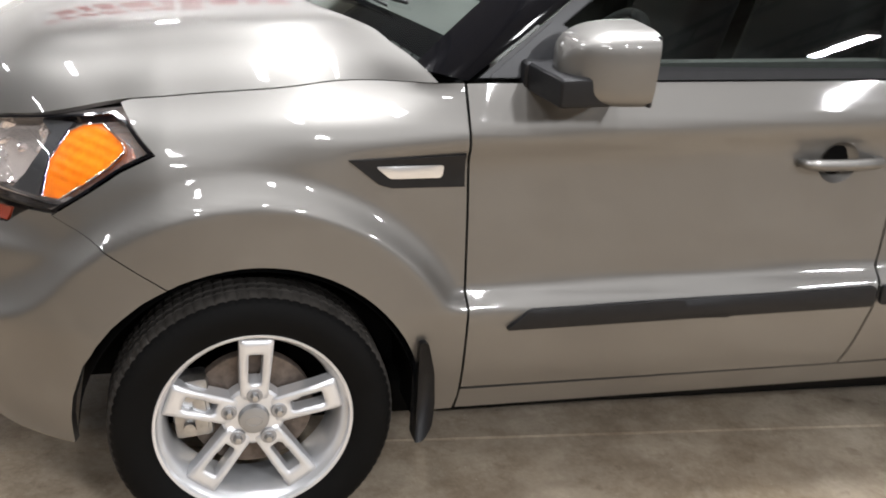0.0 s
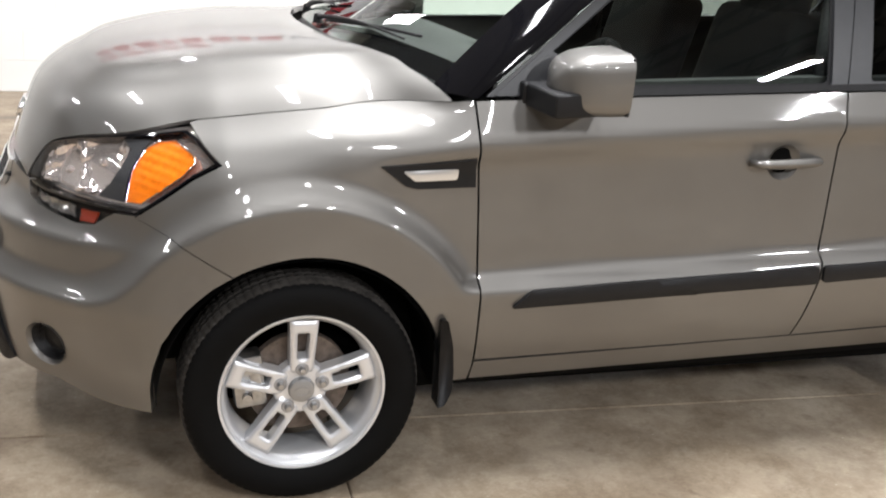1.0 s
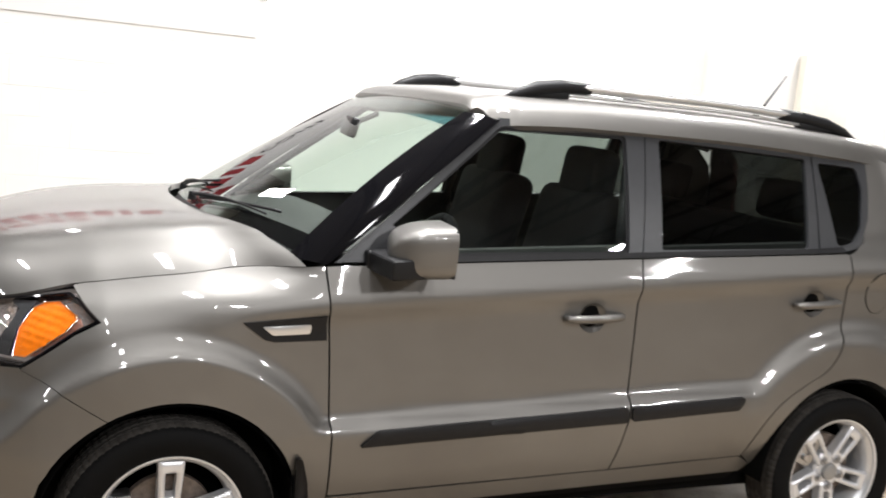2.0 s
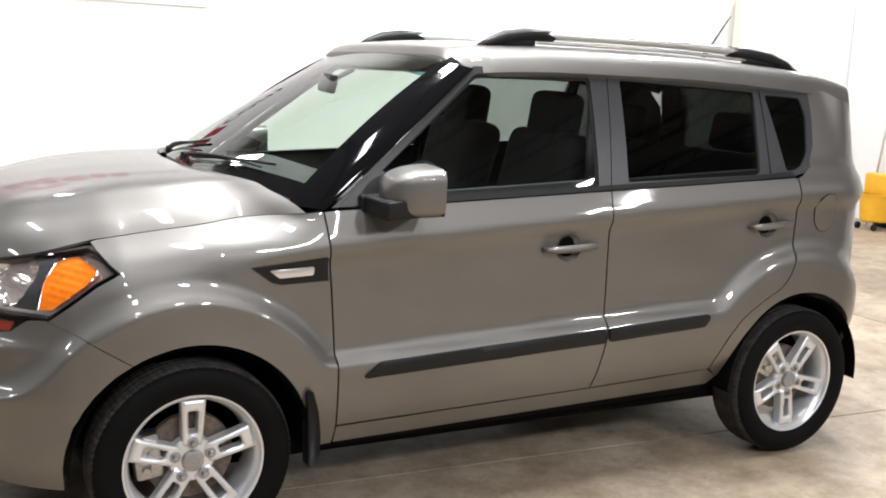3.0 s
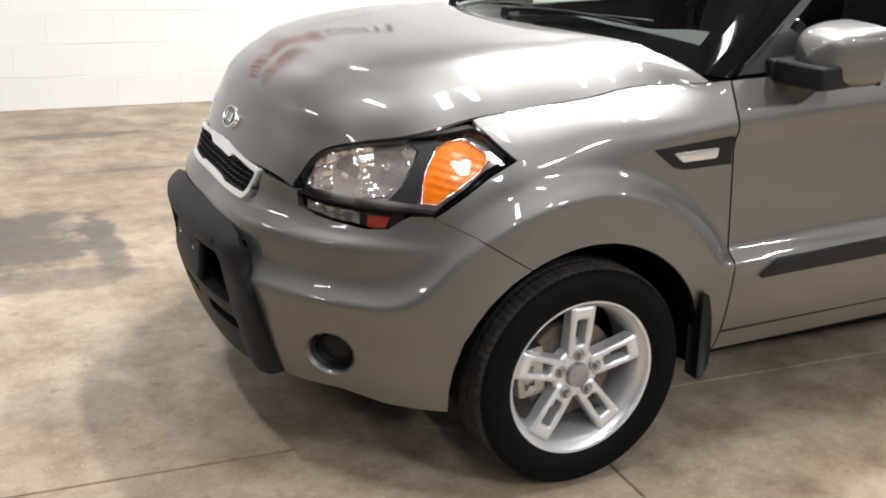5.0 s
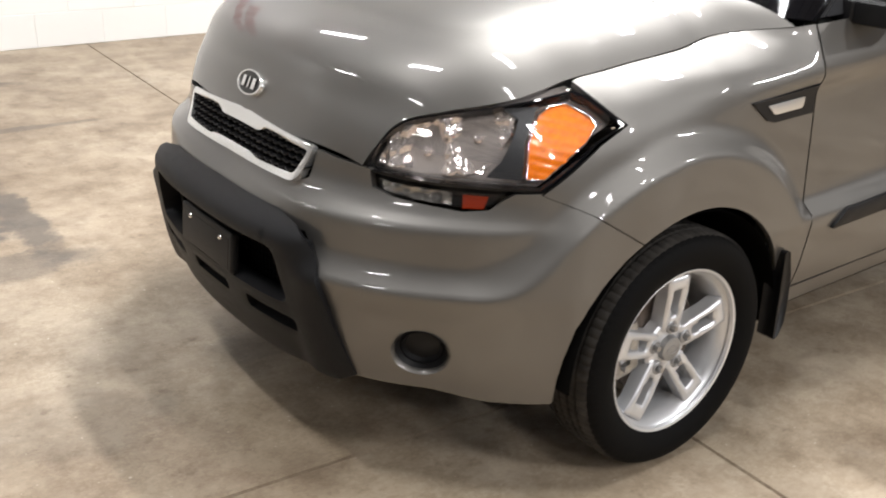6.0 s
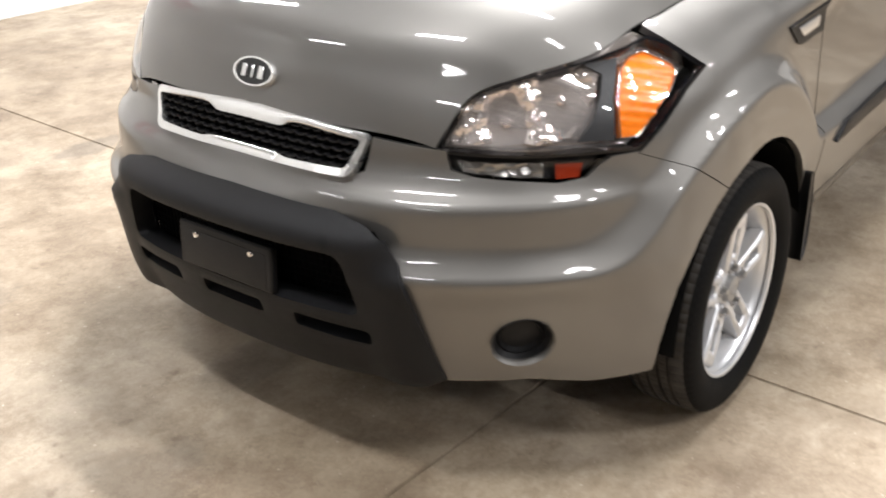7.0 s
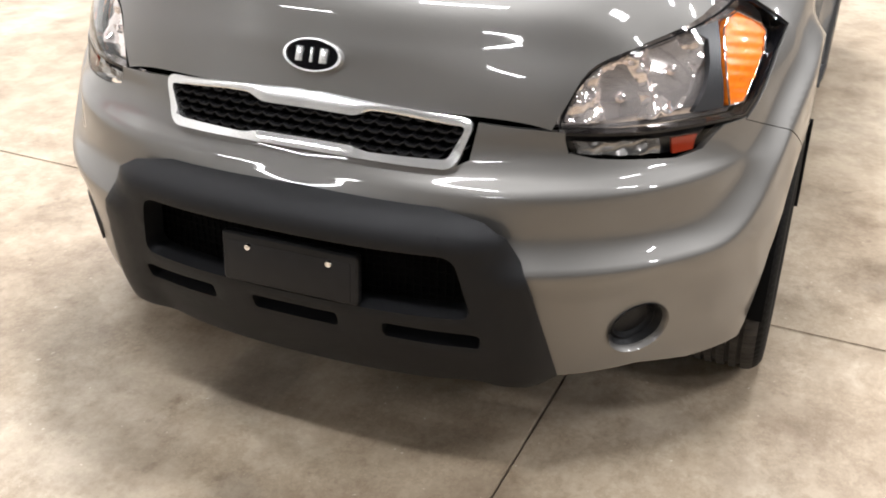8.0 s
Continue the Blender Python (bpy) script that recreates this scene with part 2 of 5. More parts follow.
US = np.arange(0, run[-1], 0.004)
PX, PY = np.interp(US, run, plan[:, 0]), np.interp(US, run, plan[:, 1])
ker = np.ones(13) / 13
TX, TY = np.gradient(PX), np.gradient(PY)
TX, TY = (np.convolve(np.pad(v, 6, mode="edge"), ker, "valid") for v in (TX, TY))
TX[0], TY[0] = 0, 1
LN = np.hypot(TX, TY)
TX, TY = TX / LN, TY / LN
PX, PY, TX, TY = (v.tolist() for v in (PX, PY, TX, TY))


def base(u):
    k = min(max(u / 0.004, 0), len(PX) - 1.001)
    i = int(k)
    t = k - i
    return PX[i] + (PX[i + 1] - PX[i]) * t, PY[i] + (PY[i + 1] - PY[i]) * t, -(TY[i] + (TY[i + 1] - TY[i]) * t), TX[i] + (TX[i + 1] - TX[i]) * t


def ux(x):
    """The run along the plan curve to x, on the side."""
    i = min(range(len(PX)), key=lambda k: abs(PX[k] - x) + (9 if PY[k] < 0.5 and x > 1 and PX[k] < 1 else 0))
    return i * 0.004


def uy(y):
    """The run along the plan curve to half-width y, at the front."""
    i = min(range(330), key=lambda k: abs(PY[k] - y))
    return i * 0.004


def uq(x, y):
    """The run at which the plan curve's inward normal passes the place."""
    y = abs(y)
    best = min(range(0, len(PX)), key=lambda k: (PX[k] - x) ** 2 + (PY[k] - y) ** 2)
    return best * 0.004


U0 = ux(0.0)
ZF = (0.18, 0.25, 0.33, 0.40, 0.48, 0.545, 0.575, 0.61, 0.65, 0.69, 0.72, 0.76, 0.80, 0.85, 0.90, 0.95, 0.99, 1.03, 1.07)
STATIONS = [
    (0.0, (-0.156, -0.096, -0.056, -0.036, -0.036, -0.036, -0.038, -0.043, -0.050, -0.075, -0.095, -0.112, -0.125, -0.145, -0.165, -0.215, -0.30, -0.42, -0.6)),
    (uy(0.47), (-0.16, -0.10, -0.070, -0.058, -0.048, -0.037, -0.036, -0.037, -0.039, -0.043, -0.078, -0.100, -0.106, -0.120, -0.145, -0.20, -0.27, -0.36, -0.5)),
    (uy(0.69), (-0.155, -0.10, -0.070, -0.060, -0.049, -0.034, -0.033, -0.033, -0.035, -0.038, -0.062, -0.078, -0.080, -0.094, -0.115, -0.15, -0.19, -0.26, -0.36)),
    (ux(-0.36), (-0.10, -0.05, -0.03, -0.022, -0.02, -0.018, -0.02, -0.022, -0.025, -0.027, -0.030, -0.034, -0.040, -0.053, -0.080, -0.115, -0.16, -0.23, -0.34)),
    (ux(-0.20), (-0.10, -0.05, -0.035, -0.03, -0.03, -0.03, -0.03, -0.03, -0.03, -0.03, -0.03, -0.031, -0.032, -0.036, -0.050, -0.082, -0.128, -0.205, -0.31)),
    (U0 + 0.10, (-0.10, -0.05, -0.035, -0.034, -0.034, -0.034, -0.034, -0.034, -0.034, -0.034, -0.034, -0.034, -0.034, -0.034, -0.036, -0.043, -0.064, -0.125, -0.23)),
]
TC = (-0.9, -0.62, -0.56, -0.50, -0.1, -0.045, -0.006, 0.006, 0.05, 0.12, 0.17, 0.25, 0.45, 0.53, 0.6)
DC = (-0.10, -0.04, -0.036, -0.036, -0.042, -0.041, -0.022, -0.021, -0.034, -0.057, -0.075, -0.097, -0.155, -0.20, -0.30)


def crease(x):
    return 0.940 + 0.064 * x


def brow(d):
    """Full inside a sharp edge, then a bevel that fades in a hollow outside it."""
    if d < -0.005:
        return 1.0
    if d < 0.005:
        return 1.0 - 0.145 * ((d + 0.005) / 0.010) ** 2
    t = min(1.0, (d - 0.005) / 0.060)
    return 0.855 * (1 - t) ** 1.8


def offset(u, z):
    x = base(u)[0]
    rear = smooth(ux_rear, ux_rear + 0.3, u)
    if u >= U0 + 0.46:
        d = table(TC, DC, z - crease(min(x, 2.6)))
    else:
        i = 0
        while i < len(STATIONS) - 1 and u > STATIONS[i + 1][0]:
            i += 1
        a = table(ZF, STATIONS[i][1], z)
        if i == len(STATIONS) - 1:
            b, t = table(TC, DC, z - crease(x)), smooth(STATIONS[i][0], U0 + 0.46, u)
        else:
            b = table(ZF, STATIONS[i + 1][1], z)
            t = (u - STATIONS[i][0]) / (STATIONS[i + 1][0] - STATIONS[i][0])
            t = t * t * (3 - 2 * t) * 0.5 + t * 0.5
        d = a + (b - a) * t
    # flares round the wheels and the ledge over the rubbing strip
    rf, rr = math.hypot(x, z - 0.315), math.hypot(x - 2.55, z - 0.315)
    zl = 0.607 + 0.044 * (x - 0.5)
    # one raised edge runs along the bumper and on round the front wheel
    da, db = z - 0.552 + 0.7 * max(0.0, x + 0.42), rf - 0.518 + 0.05 * max(0.0, x)
    h = max(0.0, 0.09 - abs(da - db)) / 0.09
    of = brow(min(da, db) - h * h * 0.0225)
    orr = brow(rr - 0.545)
    ol = (1 - smooth(zl - 0.022, zl + 0.018, z)) * smooth(0.36, 0.46, x) * (1 - smooth(2.0, 2.25, x))
    d += 0.036 * (1 - (1 - of) * (1 - orr) * (1 - ol))
    if x > 0.0 and z < 0.58:
        d += table((0.2, 0.28, 0.33, 0.37, 0.44, 0.58), (-0.085, -0.060, -0.050, -0.041, -0.024, 0.0), z) * smooth(0.2, 0.4, x)
    if x > 2.25 and z > 1.16:
        glass_y = 0.822 - 0.27 * (z - 1.12) - 0.20 * max(0.0, z - 1.12) ** 2 - 0.016 * ((x - 1.6) / 1.1) ** 2
        across = base(u)[3] ** 2
        inset = (glass_y - 0.885) * across + (-0.030 - 0.10 * (z - 1.16)) * (1 - across)
        d += (inset - d) * smooth(1.16, 1.26, z) * smooth(2.25, 2.45, x)
    return d


ux_rear = ux(2.75)


def skin(u, z, out=0.0):
    """A place on the painted skin; u runs from the middle of the nose along the left side, and is negative on the right side."""
    v = abs(u)
    bx, by, nx, ny = base(v)
    d = offset(v, z) + out
    y = by + ny * d
    return (bx + nx * d, -y if u >= 0 else y, z)


def side(x):
    """u of a place on the flank."""
    return U0 + x if x >= 0 else ux(x)


def flank(pts):
    return [(side(x), z) for x, z in pts]


def mirrored(pts, s):
    return [(a * (1 if s < 0 else -1), b) for a, b in pts]


def arc(cx, r, a0, a1, n=24, cz=0.315):
    return [(cx + r * math.cos(math.radians(a)), cz + r * math.sin(math.radians(a))) for a in np.linspace(a0, a1, n)]


# ---- the car ----
car = thing("car", "grey-bronze metallic compact hatchback parked on a concrete floor", "car")

# outline of the hood's edge on the skin, from the nose to the windscreen, as (u, z)
HOOD_EDGE = [(uq(x, y), z) for x, y, z in ((-0.683, 0.468, 0.799), (-0.66, 0.482, 0.838), (-0.61, 0.514, 0.902), (-0.54, 0.585, 0.934), (-0.43, 0.66, 0.960), (-0.286, 0.716, 0.999))]
HOOD_EDGE += [(side(-0.15), 1.020), (side(0.05), 1.043), (side(0.2), 1.062), (side(0.37), 1.082)]
HOOD_MID = [(-0.735, 0.820), (-0.716, 0.872), (-0.697, 0.928), (-0.657, 1.004), (-0.56, 1.069), (-0.40, 1.119), (-0.20, 1.150), (-0.05, 1.163), (0.04, 1.168), (0.105, 1.167)]


def hood(p, q):
    """Hood skin: p from the nose (0) to the windscreen (9), q across (+1 on the car's right)."""
    p = min(max(p, 0.0), 9.0)
    i = min(int(p), 8)
    t = p - i

    def cr(lst):
        a, b, c, d = (np.array(lst[min(max(k, 0), 9)], float) for k in (i - 1, i, i + 1, i + 2))
        return 0.5 * (2 * b + (c - a) * t + (2 * a - 5 * b + 4 * c - d) * t * t + (3 * b - a - 3 * c + d) * t**3)

    mx, mz = cr(HOOD_MID)
    ex, ey, ez = skin(*cr(HOOD_EDGE), -0.002)
    k = abs(q)
    x = mx + (ex - mx) * k**2.2
    z = mz + (ez - mz) * (0.08 * k**2 + 0.92 * k**8)
    # the dome's bevelled edge, rounded at its front corners
    a, b, r = (p - 3.95) * 0.125, (0.855 - k) * 0.69, 0.17
    d = r - math.hypot(r - a, r - b) if a < r and b < r else min(a, b)
    z += 0.010 * smooth(0.0, 0.055, d)
    return (x, -ey * k if q >= 0 else ey * k, z)


hood_ob = part("hood", panel([(0, -0.9985 * 0.7), (9 * 0.125, -0.9992 * 0.7), (9 * 0.125, 0.9992 * 0.7), (0, 0.9985 * 0.7)], lambda a, b: hood(a / 0.125, b / 0.7), 0.016, 0.02), PAINT, car)


def outline(pts, n=5):
    return curve_pts(pts, n)


LAMP_TOP = [(uq(x, y), z) for x, y, z in ((-0.681, 0.473, 0.797), (-0.66, 0.482, 0.838), (-0.64, 0.494, 0.870), (-0.61, 0.514, 0.902), (-0.585, 0.54, 0.918), (-0.54, 0.585, 0.934), (-0.43, 0.66, 0.958), (-0.286, 0.716, 0.985))]
LAMP_OUT = (uq(-0.212, 0.813), 0.916)
LAMP_LOW = (uq(-0.415, 0.784), 0.780)
SEAM = [(uq(-0.412, 0.784), 0.776), (uq(-0.312, 0.845), 0.732), (side(-0.187), 0.6525)]
arch_f = lambda a0, a1, n=24: [(side(x), z) for x, z in arc(0.0, 0.385, a0, a1, n)]
arch_r = lambda a0, a1, n=24: [(side(x), z) for x, z in arc(2.55, 0.39, a0, a1, n)]
DOOR_F = outline([(0.478, 0.372), (0.468, 0.55), (0.452, 0.80), (0.438, 0.95), (0.424, 1.088)], 4)
SPLIT = outline([(1.508, 0.392), (1.535, 0.55), (1.545, 0.70), (1.545, 0.90), (1.543, 1.05), (1.548, 1.138)], 4)
DOOR_R = outline([(2.095, 0.408), (2.112, 0.46), (2.15, 0.535), (2.212, 0.614), (2.32, 0.684), (2.415, 0.735), (2.47, 0.81), (2.488, 0.92), (2.492, 1.05), (2.488, 1.180)], 4)
BELT = lambda x: 1.070 + 0.045 * x


def shifted(pts, dx, dz=0.0):
    return [(x + dx, z + dz) for x, z in pts]


def cup(x, z, r=0.055):
    """The round mouth of a handle bowl."""
    return [(x + r * math.cos(a), z + r * 0.94 * math.sin(a)) for a in np.linspace(0, 2 * math.pi, 29)[:-1]]


for s in (-1, 1):
    fender = [SEAM[0], SEAM[1], SEAM[2]] + arch_f(118.9, -4, 34) + flank([(0.388, 0.298), (0.47, 0.302), (0.475, 0.345)])
    fender += flank(shifted(DOOR_F, -0.004)) + flank([(0.40, 1.086)])
    fender += [(u, z - 0.0008) for u, z in curve_pts(HOOD_EDGE, 6)[:30:-1]] + [(HOOD_EDGE[5][0] + 0.006, HOOD_EDGE[5][1] - 0.002)]
    fender += [(uq(-0.258, 0.748), 0.970), (uq(-0.234, 0.789), 0.940), (LAMP_OUT[0] + 0.004, LAMP_OUT[1]), (uq(-0.277, 0.807), 0.878), (uq(-0.339, 0.801), 0.830)]
    fender = [(u, z) for u, z in fender]
    part("front_fender", panel(mirrored(fender, s), skin, 0.012, 0.018), PAINT, car)
    door = flank(shifted(DOOR_F, 0.002)) + flank([(x, BELT(x)) for x in np.linspace(0.45, 1.54, 10)]) + flank(shifted(SPLIT[::-1], -0.003)) + flank([(1.0, 0.382)])
    fd = part("front_door", panel(mirrored(door, s), skin, 0.025, 0.018, holes=[mirrored(flank(cup(1.368, 0.936)), s)]), PAINT, car)
    door = flank(shifted(SPLIT, 0.003)) + flank([(x, BELT(x)) for x in np.linspace(1.56, 2.46, 9)]) + flank(shifted(DOOR_R[::-1], -0.003)) + flank([(1.8, 0.402)])
    rd = part("rear_door", panel(mirrored(door, s), skin, 0.025, 0.018, holes=[mirrored(flank(cup(2.340, 0.990)), s)]), PAINT, car)
    sill = flank([(0.40, 0.262), (2.125, 0.330), (2.155, 0.365), (2.085, 0.405), (1.6, 0.389), (1.0, 0.376), (0.48, 0.364), (0.478, 0.304)])
    part("rocker_panel", panel(mirrored(sill[1:], s), skin, 0.03, 0.03), PAINT, car)
    quarter = flank(shifted(DOOR_R, 0.004)) + flank([(2.52, 1.19), (2.60, 1.225), (2.645, 1.31), (2.665, 1.42), (2.67, 1.52), (2.665, 1.556), (2.80, 1.540), (2.92, 1.515), (3.04, 1.480)])
    uend = ux_rear + 0.36
    quarter += [(uend, 1.40), (uend + 0.03, 1.2), (uend + 0.04, 0.9), (uend, 0.34), (side(2.95), 0.30)] + arch_r(-3, 172, 40)[::1] + flank([(2.155, 0.365)])
    part("rear_quarter_panel", panel(mirrored(quarter, s), skin, 0.03, 0.018), PAINT, car)
    # rubbing strip on the two doors
    strip = flank(rounded([(0.557, 0.538), (0.612, 0.590), (1.528, 0.630), (1.532, 0.578)], 0.012))
    part("rubbing_strip", panel(mirrored(strip, s), skin, 0.03, 0.016, out=0.014, edge=0.004), STRIP, fd, "black textured rubbing strip")
    strip = flank(rounded([(1.548, 0.580), (1.545, 0.631), (2.03, 0.650), (2.035, 0.632), (2.01, 0.602)], 0.012))
    part("rubbing_strip", panel(mirrored(strip, s), skin, 0.03, 0.016, out=0.014, edge=0.004), STRIP, rd, "black textured rubbing strip")
    # dark belt moulding
    mould = flank([(x, BELT(x) + 0.004) for x in np.linspace(0.62, 2.47, 16)] + [(x, BELT(x) + 0.022) for x in np.linspace(2.47, 0.62, 16)])
    part("belt_moulding", panel(mirrored(mould, s), skin, 0.05, 0.02, out=0.004), BLACK, car)
    # marker lamp in the fender
    m1 = flank([(0.178, 0.922), (0.245, 0.872), (0.275, 0.864), (0.436, 0.868), (0.430, 0.945), (0.30, 0.932)])
    m2 = flank(rounded([(0.235, 0.911), (0.268, 0.885), (0.382, 0.889), (0.385, 0.917)], 0.008))
    mk = part("marker_lamp", panel(mirrored(m1, s), skin, 0.03, 0.012, out=0.005), BLACK, car, "black fender garnish with clear side marker lamp")
    part("lens", panel(mirrored(m2, s), skin, 0.02, 0.008, out=0.011, edge=0.003), SATIN, mk, "clear silvered marker lens")

# added near-black sheet behind the panels: the shade in their gaps, as colour
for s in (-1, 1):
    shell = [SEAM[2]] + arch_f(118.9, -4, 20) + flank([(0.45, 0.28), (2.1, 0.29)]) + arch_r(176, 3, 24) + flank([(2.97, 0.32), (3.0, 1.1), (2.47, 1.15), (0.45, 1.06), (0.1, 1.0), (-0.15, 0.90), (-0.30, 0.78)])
    part("gap_shade_sheet", panel(mirrored(shell, s), lambda a, b: skin(a, b, -0.016), 0.05, 0.0), VOID, car)

# front bumper, full width
LOWIN = [(uq(-0.677, 0.492), 0.783), (uq(-0.678, 0.499), 0.758)]
LOWOUT = [(uq(-0.655, 0.55), 0.747), (uq(-0.61, 0.62), 0.740), (uq(-0.555, 0.68), 0.733), (uq(-0.51, 0.72), 0.740), (uq(-0.482, 0.738), 0.764)]
half = [(0.0, 0.722), (uy(0.31), 0.726), (uy(0.35), 0.742), (uy(0.366), 0.810), (uy(0.43), 0.804), (LOWIN[0][0], 0.796)] + LOWIN + LOWOUT + [(uq(-0.465, 0.75), 0.777), LAMP_LOW]
half += [(SEAM[0][0] - 0.004, SEAM[0][1]), (SEAM[1][0] - 0.005, SEAM[1][1]), (SEAM[2][0] - 0.005, SEAM[2][1])]
half += arch_f(119.6, 180, 16) + [(side(-0.385), 0.27), (uq(-0.55, 0.80), 0.275), (uy(0.68), 0.30), (uy(0.51), 0.300), (uy(0.445), 0.42), (uy(0.42), 0.60), (uy(0.39), 0.635), (0.0, 0.638)]
full = half + [(-u, z) for u, z in half[-2:0:-1]]
fog_u, fog_z = uq(-0.655, 0.672), 0.400
fog_l = [(fog_u + 0.068 * math.cos(a), fog_z + 0.058 * math.sin(a)) for a in np.linspace(0, 2 * math.pi, 25)[:-1]]
bumper = part("front_bumper", panel(full, skin, 0.009, 0.02, holes=[fog_l, [(-u, z) for u, z in fog_l]]), PAINT, car)


def on_skin(u, z, out=0.0):
    """A frame on the skin: x along it, y up, z outwards."""
    p = Vector(skin(u, z, out))
    a = Vector(skin(u + 0.003, z, out)) - Vector(skin(u - 0.003, z, out))
    b = Vector(skin(u, z + 0.003, out)) - Vector(skin(u, z - 0.003, out))
    n = a.cross(b).normalized()
    a.normalize()
    b = n.cross(a)
    m = Matrix((a, b, n)).transposed().to_4x4()
    m.translation = p
    return m


for k in (1, -1):
    m = on_skin(k * fog_u, fog_z)
    part("fog_lamp_bezel", lathe([(0.069, 0.003), (0.066, -0.001), (0.062, -0.007), (0.060, -0.016)], 40, m @ Matrix.Diagonal((1, 0.86, 1, 1))), PAINT, bumper)
    fl = part("fog_lamp_cover", lathe([(0.061, -0.009), (0.057, -0.016), (0.052, -0.024), (0.050, -0.022), (0.047, -0.020), (0.045, -0.026), (0.040, -0.032), (0.030, -0.030), (0.015, -0.027), (0.0, -0.026)], 36, m @ Matrix.Diagonal((1, 0.88, 1, 1))), STRIP, bumper, "black round fog lamp blank")

# black lower band with its air mouth and three slots
band = [(0.0, 0.672), (uy(0.30), 0.668), (uy(0.385), 0.655), (uy(0.425), 0.630), (uy(0.452), 0.585), (uy(0.462), 0.543), (uy(0.535), 0.304), (uy(0.50), 0.284), (uy(0.3), 0.270), (0.0, 0.266)]
band = band + [(-u, z) for u, z in band[-2:0:-1]]
mouth = rounded([(uy(0.335), 0.594), (uy(0.368), 0.452), (-uy(0.368), 0.452), (-uy(0.335), 0.594)], 0.03)
slots = [rounded([(uy(a), 0.421), (uy(b), 0.413), (uy(b), 0.376), (uy(a), 0.384)], 0.012) for a, b in ((0.190, 0.385),)]
slots += [[(-u, z) for u, z in slots[0]], rounded([(uy(0.097), 0.424), (uy(0.097), 0.388), (-uy(0.097), 0.388), (-uy(0.097), 0.424)], 0.012)]


def band_skin(u, z):
    v = abs(u)
    lip = 0.008 + 0.012 * smooth(uy(0.36), uy(0.44), v) * (1 - smooth(uy(0.47), uy(0.54), v))
    d = table((0.18, 0.25, 0.32, 0.40, 0.44, 0.58, 0.612, 0.630, 0.650, 0.672, 0.70), (-0.13, -0.08, -0.048, -0.022, -0.012, 0.006, 0.008, 0.000, -0.022, -0.056, -0.075), z)
    w = smooth(uy(0.36), uy(0.47), v)
    d = d * (1 - w) + min(offset(v, z), 0.0) * w + lip
    bx, by, nx, ny = base(v)
    y = by + ny * d
    return (bx + nx * d, -y if u >= 0 else y, z)


band_ob = part("lower_grille_surround", panel(band, band_skin, 0.018, 0.05, holes=[mouth] + slots, edge=0.002), CLADDING, bumper, "dark grey textured plastic bumper insert")
# near-black sheet stands for the shaded depth behind mouth and slots
part("mouth_shade_sheet", panel([(uy(0.50), 0.66), (uy(0.50), 0.32), (-uy(0.50), 0.32), (-uy(0.50), 0.66)], lambda a, b: skin(a, b, -0.075), 0.06, 0), VOID, bumper)
bm = bmesh.new()
for k in range(46):
    y = -0.36 + 0.016 * k
    x = -0.795 + 0.26 * y * y
    box(0.006, 0.003, 0.165, pose(x, y, 0.52), bm=bm)
for k in range(9):
    tube([(-0.798 + 0.26 * y * y, y, 0.452 + 0.017 * k) for y in np.linspace(-0.36, 0.36, 11)], 0.0016, 4, bm)
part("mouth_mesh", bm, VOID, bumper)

# number plate holder
plate = part("plate_holder", box(0.024, 0.300, 0.108, pose(-0.846, 0, 0.508, 0, 4), 0.010, 3), BLACK, bumper, "empty black plate holder with two screws")
bm = box(0.004, 0.270, 0.084, pose(-0.8575, 0, 0.504, 0, 4), 0.002)
part("recess_panel", bm, BLACK, plate)
for y in (-0.089, 0.089):
    part("screw", lathe([(0.0, 0.006), (0.006, 0.005), (0.009, 0.0), (0.009, -0.01)], 12, pose(-0.8555, y, 0.5365, 0, -90)), CHROME, plate)

# upper grille: chrome ring, honeycomb and backing
ring_o = rounded([(uy(0.362), 0.818), (uy(0.322), 0.728), (-uy(0.322), 0.728), (-uy(0.362), 0.818), (0.0, 0.832)], 0.028, 6)
gi = [(uy(0.342), 0.803), (uy(0.308), 0.744), (uy(0.135), 0.741), (uy(0.10), 0.748)]
gt = [(-uy(0.10), 0.805), (-uy(0.135), 0.816), (-uy(0.20), 0.814)]
ring_i = gi + [(-u, z) for u, z in gi[::-1]] + [(-uy(0.20), 0.812), (-uy(0.135), 0.812), (-uy(0.105), 0.799), (uy(0.105), 0.799), (uy(0.135), 0.812), (uy(0.20), 0.812)]
ring_i = rounded(ring_i, 0.012, 3)
grille_face = lambda a, b: skin(a, b, 0.004 + 0.010 * smooth(0.84, 0.73, b))
ring = part("grille", panel(ring_o, grille_face, 0.02, 0.022, holes=[ring_i], out=0.006, edge=0.003), BRIGHT, car, "chrome-ringed black honeycomb grille")
# near-black sheet: shade behind the honeycomb, painted
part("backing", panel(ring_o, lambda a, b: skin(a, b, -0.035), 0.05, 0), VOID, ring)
bm = bmesh.new()
hw, hh = 0.0165, 0.0085
